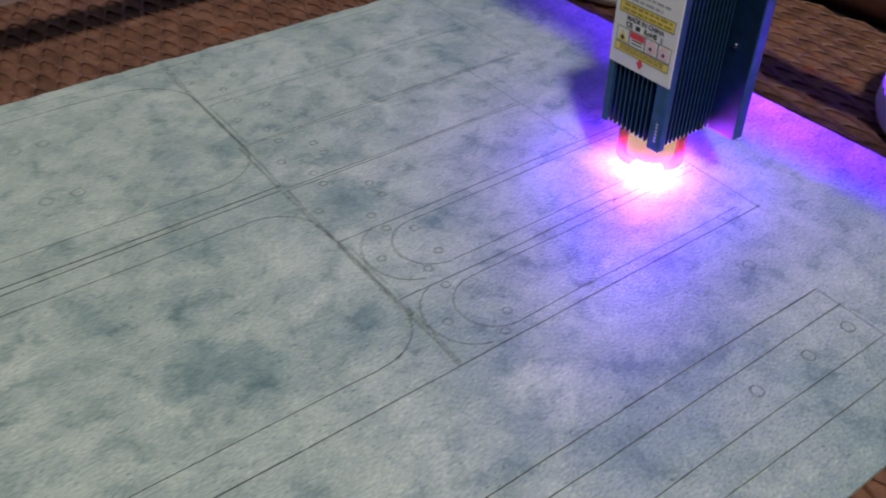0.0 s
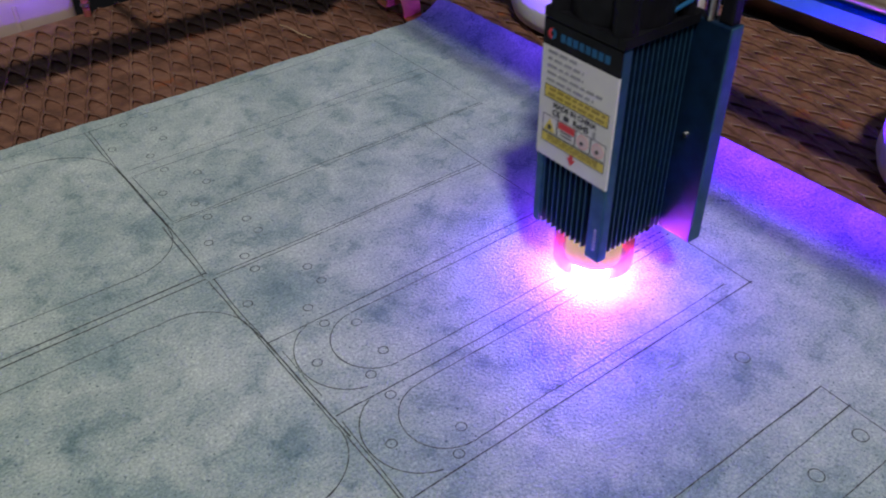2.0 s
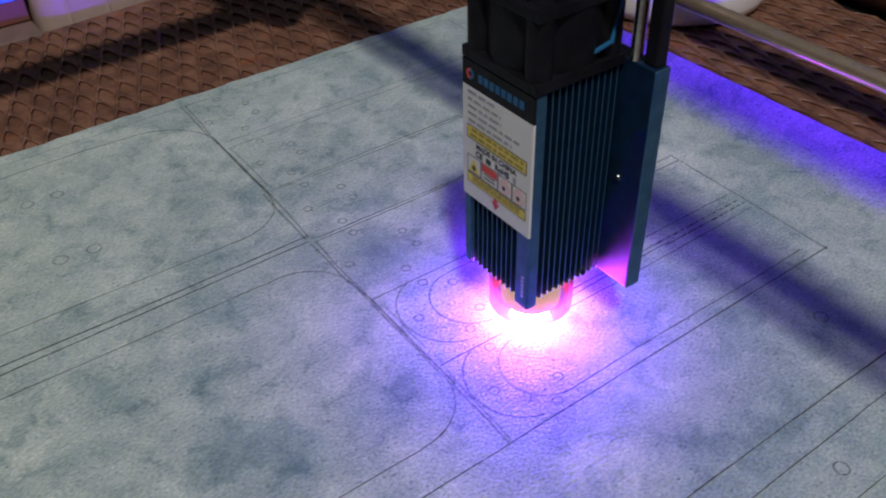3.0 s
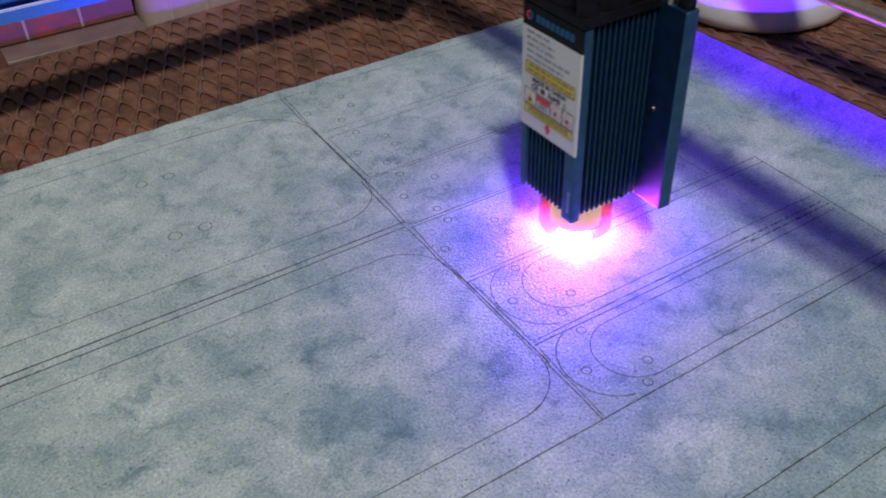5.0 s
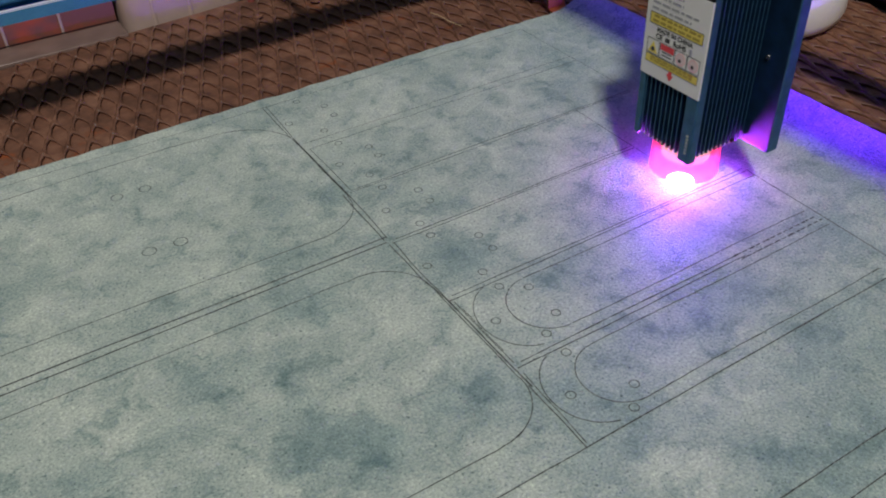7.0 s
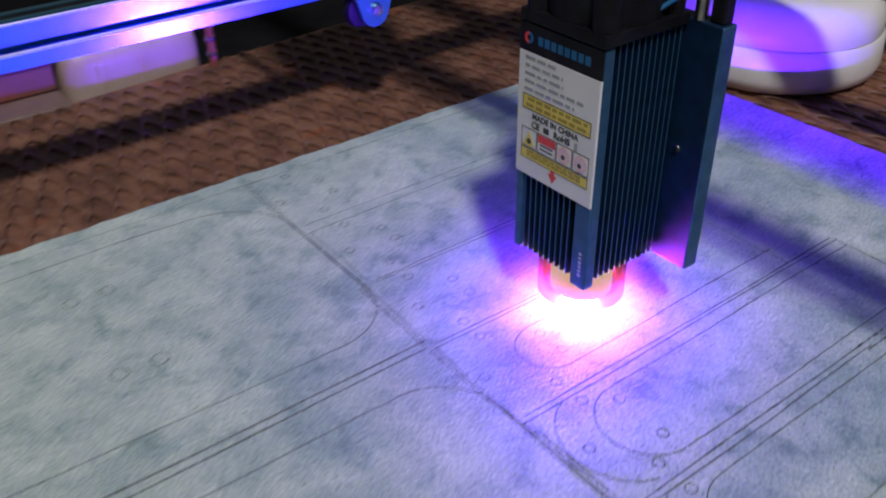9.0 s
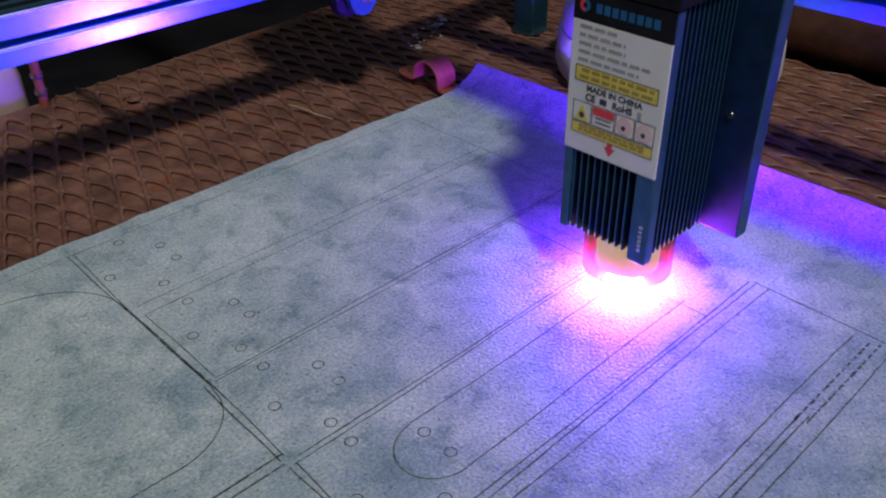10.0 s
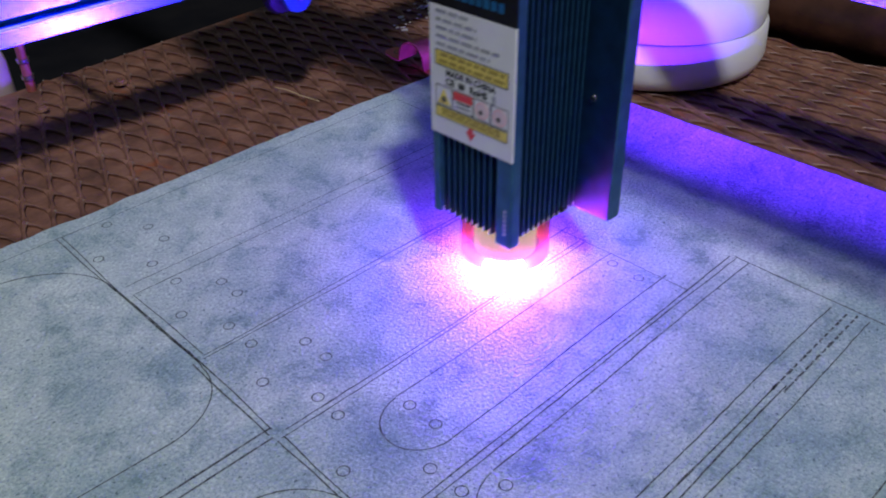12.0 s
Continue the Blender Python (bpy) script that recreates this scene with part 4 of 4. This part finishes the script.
def rusty_pipe():
    p = thing("brown_pipe")
    tagged(p, "rusty brown pipe lying behind the mesh bed", "pipe")
    smooth(part("tube", extrude_outline([(3.02 * K + 0.024 * math.cos(2 * math.pi * i / 40), 0.05 * K + 0.024 * math.sin(2 * math.pi * i / 40)) for i in range(40)], -4.5 * K, 2.0 * K, "y"), PIPE, p), 60)
    for y in (-4.0, 1.5):
        part("cradle", box(3.02 * K - 0.02, 3.02 * K + 0.02, y * K, y * K + 0.02, TABLE_Z, 0.05 * K - 0.021, 0.002), PIPE, p)
    return p


rusty_pipe()


def plastic_box(x0, x1, y0, y1, z1, material, label, dividers):
    b = thing("storage_box")
    tagged(b, label, "storage box")
    z0 = TABLE_Z
    wl = 0.002
    part("front_wall", box(x0, x1, y0, y0 + wl, z0, z1, 0.0006), material, b)
    part("back_wall", box(x0, x1, y1 - wl, y1, z0, z1, 0.0006), material, b)
    part("side_wall", box(x0, x0 + wl, y0 + wl, y1 - wl, z0, z1, 0.0006), material, b)
    part("side_wall", box(x1 - wl, x1, y0 + wl, y1 - wl, z0, z1, 0.0006), material, b)
    part("bottom", box(x0 + wl, x1 - wl, y0 + wl, y1 - wl, z0, z0 + wl), material, b)
    part("rim", box(x0 - 0.003, x1 + 0.003, y0 - 0.003, y0, z1 - 0.006, z1, 0.001), material, b)
    for i in range(dividers):
        x = x0 + (x1 - x0) * (i + 1) / (dividers + 1)
        part("rib", box(x - 0.001, x + 0.001, y0 - 0.0016, y0, z0, z1 - 0.006, 0.0004), CLOUDY, b)
    return b


plastic_box(-1.75 * K, -0.22 * K, 1.32 * K, 1.95 * K, 0.02, ORANGE, "cloudy storage box full of orange-red parts", 5)


def cloudy_container():
    c = thing("plastic_container")
    tagged(c, "cloudy rounded plastic container standing beside the bed", "plastic container")
    body = part("body", box(-0.20 * K, 0.40 * K, 1.22 * K, 1.72 * K, TABLE_Z, 0.0215, 0.017, 7), CLOUDY, c)
    smooth(body, 60)
    for x in (-0.06, 0.12):
        smooth(part("ridge", box((x - 0.012) * K, (x + 0.012) * K, 1.214 * K, 1.26 * K, TABLE_Z + 0.012, 0.010, 0.0016, 3), CLOUDY, c), 60)
    smooth(part("lid", box(-0.10 * K, 0.29 * K, 1.32 * K, 1.62 * K, 0.0205, 0.0255, 0.002, 3), CLOUDY, c), 60)
    return c


cloudy_container()


def low_case():
    c = thing("low_case")
    tagged(c, "low grey-brown plastic case between mesh bed and storage boxes", "plastic case")
    smooth(part("body", box(-0.86 * K, -0.225 * K, 1.115 * K, 1.285 * K, TABLE_Z, -0.0075, 0.0015, 3), CASE, c), 50)
    smooth(part("lid", box(-0.865 * K, -0.220 * K, 1.110 * K, 1.290 * K, -0.0073, -0.0035, 0.0012, 3), CASE, c), 50)
    part("lid_edge", box(-0.865 * K, -0.220 * K, 1.286 * K, 1.291 * K, -0.0034, -0.0024, 0.0004), BLACK, c, "dark raised lid edge")
    return c


low_case()


def loose_bits():
    for x, y in ((0.354, 0.937), (0.671, 0.947)):
        s = thing("bolt", pose(x * K, y * K, BED_Z + 0.0012, 0, 0, 20))
        tagged(s, "small dull brown bolt head in the mesh", "bolt", "bolts in the mesh")
        smooth(part("head", lathe([(0, 0.0016), (0.0016, 0.0016), (0.0018, 0.0021), (0.0024, 0.0021), (0.0028, 0.0010), (0.0040, 0.0008), (0.0042, 0), (0, 0)], 20), RUST, s), 30)
    rnd = random.Random(12)
    tagged(part("straw", sweep([(1.066 * K, 0.38 * K, -0.002), (1.062 * K, 0.32 * K, -0.0014), (1.085 * K, 0.245 * K, -0.002)], 0.00026), STRAW), "pale dry straw on the mesh", "straw")
    tagged(part("straw", sweep([(1.045 * K, 0.46 * K, -0.002), (1.055 * K, 0.41 * K, -0.0012), (1.066 * K, 0.37 * K, -0.002)], 0.00024), STRAW), "pale dry straw on the mesh", "straw")
    bm = bmesh.new()
    for i in range(30):
        q = rnd.random()
        x, y = 1.80 + 0.36 * q + rnd.gauss(0, 0.035), 0.60 + 0.17 * q + rnd.gauss(0, 0.035)
        r = rnd.choice((0.0007, 0.0009, 0.0012, 0.0016, 0.0030))
        n = rnd.randint(5, 7)
        ring = [bm.verts.new((x * K + r * rnd.uniform(0.6, 1.2) * math.cos(2 * math.pi * q / n), y * K + r * 0.7 * rnd.uniform(0.6, 1.2) * math.sin(2 * math.pi * q / n), BED_Z + 0.0016)) for q in range(n)]
        f = bm.faces.new(ring)
        e = bmesh.ops.extrude_face_region(bm, geom=[f])
        for v in (q for q in e["geom"] if isinstance(q, bmesh.types.BMVert)):
            v.co.z -= 0.0006
    bmesh.ops.recalc_face_normals(bm, faces=bm.faces)
    tagged(part("pale_debris", bm, FLECK), "pale flakes scattered on the mesh", "debris", kind="stuff")


loose_bits()


# ---- fresh cuts and all that moves ----
def fresh_cuts():
    """Strips that lie inside the sheet and come up to its face as the beam passes: (piece, time)."""
    made = []

    def run(points, t0, t1, width=0.00044, step=2):
        n = len(points) - 1
        for i in range(0, n, step):
            seg = points[i: min(i + step, n) + 1]
            made.append((cut(seg, width, False, "fresh_cut"), t0 + (t1 - t0) * min(i + step, n) / n))

    def dashes(x0, x1, y, t0, t1):
        """A broken run of short, heavy burns."""
        rnd = random.Random(int(-y * 1000))
        x = x0
        while x > x1:
            l = rnd.uniform(0.009, 0.022) * (1.0 + 1.2 * (x0 - x) / (x0 - x1))
            piece = cut(wobble(x, y, x - l, y, 2, 0.0012, int(x * 1000)), rnd.uniform(0.00062, 0.00085), False, "fresh_cut")
            if t0 > 0:
                made.append((piece, t0 + (t1 - t0) * (x0 - x) / (x0 - x1)))
            x -= l + rnd.uniform(0.004, 0.011)

    dashes(1.19, 0.84, -1.660, 1.45, 2.07)
    dashes(1.20, 0.86, -1.682, -1, -1)
    run(wobble(0.85, -1.660, 0.03, -1.660, 16, 0.0018, 201), 2.05, 3.5, 0.00052)
    run(wobble(0.012, -1.655, 0.012, -1.36, 8, 0.001, 202), 3.5, 4.05, 0.00042, 4)
    run(wobble(0.02, -1.336, 1.215, -1.336, 24, 0.003, 203), 4.3, 6.42, 0.00050)
    run(wobble(1.027, -1.262, 0.245, -1.268, 16, 0.003, 204), 6.85, 8.25, 0.00050)
    run(arc(0.243, -1.184, 0.096, 270, 90, 14, 0.085), 8.25, 8.68, 0.00048)
    run(wobble(0.245, -1.098, 1.01, -1.102, 16, 0.003, 205), 8.68, 10.08, 0.00046)
    run(arc(0.973, -1.134, 0.013, 0, 350, 12), 10.28, 10.5, 0.00036, 12)
    run(arc(0.967, -1.220, 0.013, 0, 350, 12), 10.78, 11.02, 0.00036, 12)
    run(wobble(1.03, -0.940, 0.74, -0.940, 8, 0.001, 206), 11.5, 12.05, 0.00046)
    return made


HEAD = [  # seconds, place of the beam on the plan
    (0.0, 1.075, -1.612), (0.25, 1.18, -1.575), (0.5, 1.194, -1.493), (1.0, 1.196, -1.435), (1.25, 1.205, -1.54), (1.45, 1.196, -1.655), (1.5, 1.176, -1.662),
    (2.0, 0.883, -1.664), (2.5, 0.598, -1.664), (2.7, 0.486, -1.664), (3.1, 0.26, -1.662), (3.5, 0.030, -1.655), (3.62, 0.013, -1.60), (4.05, 0.010, -1.355), (4.3, 0.015, -1.342),
    (4.5, 0.127, -1.344), (5.0, 0.410, -1.345), (5.5, 0.696, -1.347), (6.0, 0.974, -1.347), (6.4, 1.195, -1.345), (6.5, 1.188, -1.340), (6.7, 1.038, -1.271),
    (6.85, 1.027, -1.267), (7.5, 0.66, -1.267), (8.25, 0.215, -1.264), (8.4, 0.150, -1.205), (8.5, 0.137, -1.140), (8.6, 0.174, -1.110), (8.7, 0.240, -1.106), (9.0, 0.413, -1.108), (9.5, 0.691, -1.109),
    (10.0, 0.983, -1.108), (10.1, 1.01, -1.110), (10.3, 0.965, -1.140), (10.5, 0.958, -1.155), (10.7, 0.966, -1.212), (10.8, 0.967, -1.221), (11.0, 0.960, -1.223),
    (11.1, 0.980, -1.17), (11.3, 1.01, -1.05), (11.45, 1.045, -0.935), (11.5, 1.041, -0.933), (12.0, 0.768, -0.939),
]
DARK_SPELLS = [(6.47, 6.86), (10.17, 10.26), (10.56, 10.75), (11.05, 11.40)]


def motions():
    walk(MODULE, [(t, pose(x * K, y * K, 0)) for t, x, y in HEAD])
    walk(GANTRY, [(t, pose(x * K, 0, 0)) for t, x, y in HEAD])
    low, high, sunk, faint = pose(0, 0, 0.0), pose(0, 0, 0.075), pose(0, 0, -0.00222), pose(0, 0, -0.00292)
    rows = [(0.0, low), (6.30, low)]
    for a, b in DARK_SPELLS:
        rise = faint if b > 11.3 else sunk
        rows += [(a - 0.10, sunk), (a - 0.04, sunk), (a, high), (b, high), (b + 0.025, rise), (b + 0.11, rise)]
        if b > 11.3 or b < 7:
            rows += [(b + 0.20, low)]
        if b < 7:
            rows += [(10.02, low)]
    walk(SPOT, rows + [(12.0, low)])
    rows = [(t, pose(0, 0, 0.060 if m.translation.z > 0.02 else 0.0180 if m.translation.z < -0.0023 else 0.0088 if m.translation.z < -0.001 else 0.0)) for t, m in rows]
    walk(GLOW, rows + [(12.0, pose(0, 0, 0))])
    walk(RING_EMITTER, rows + [(12.0, pose(0, 0, 0))])
    for ob, t in fresh_cuts():
        walk(ob, [(0.0, pose(0, 0, -0.0009)), (max(t - 0.1, 0.03), pose(0, 0, -0.0009)), (t, pose(0, 0, 0)), (max(12.0, t + 0.1), pose(0, 0, 0))])


motions()
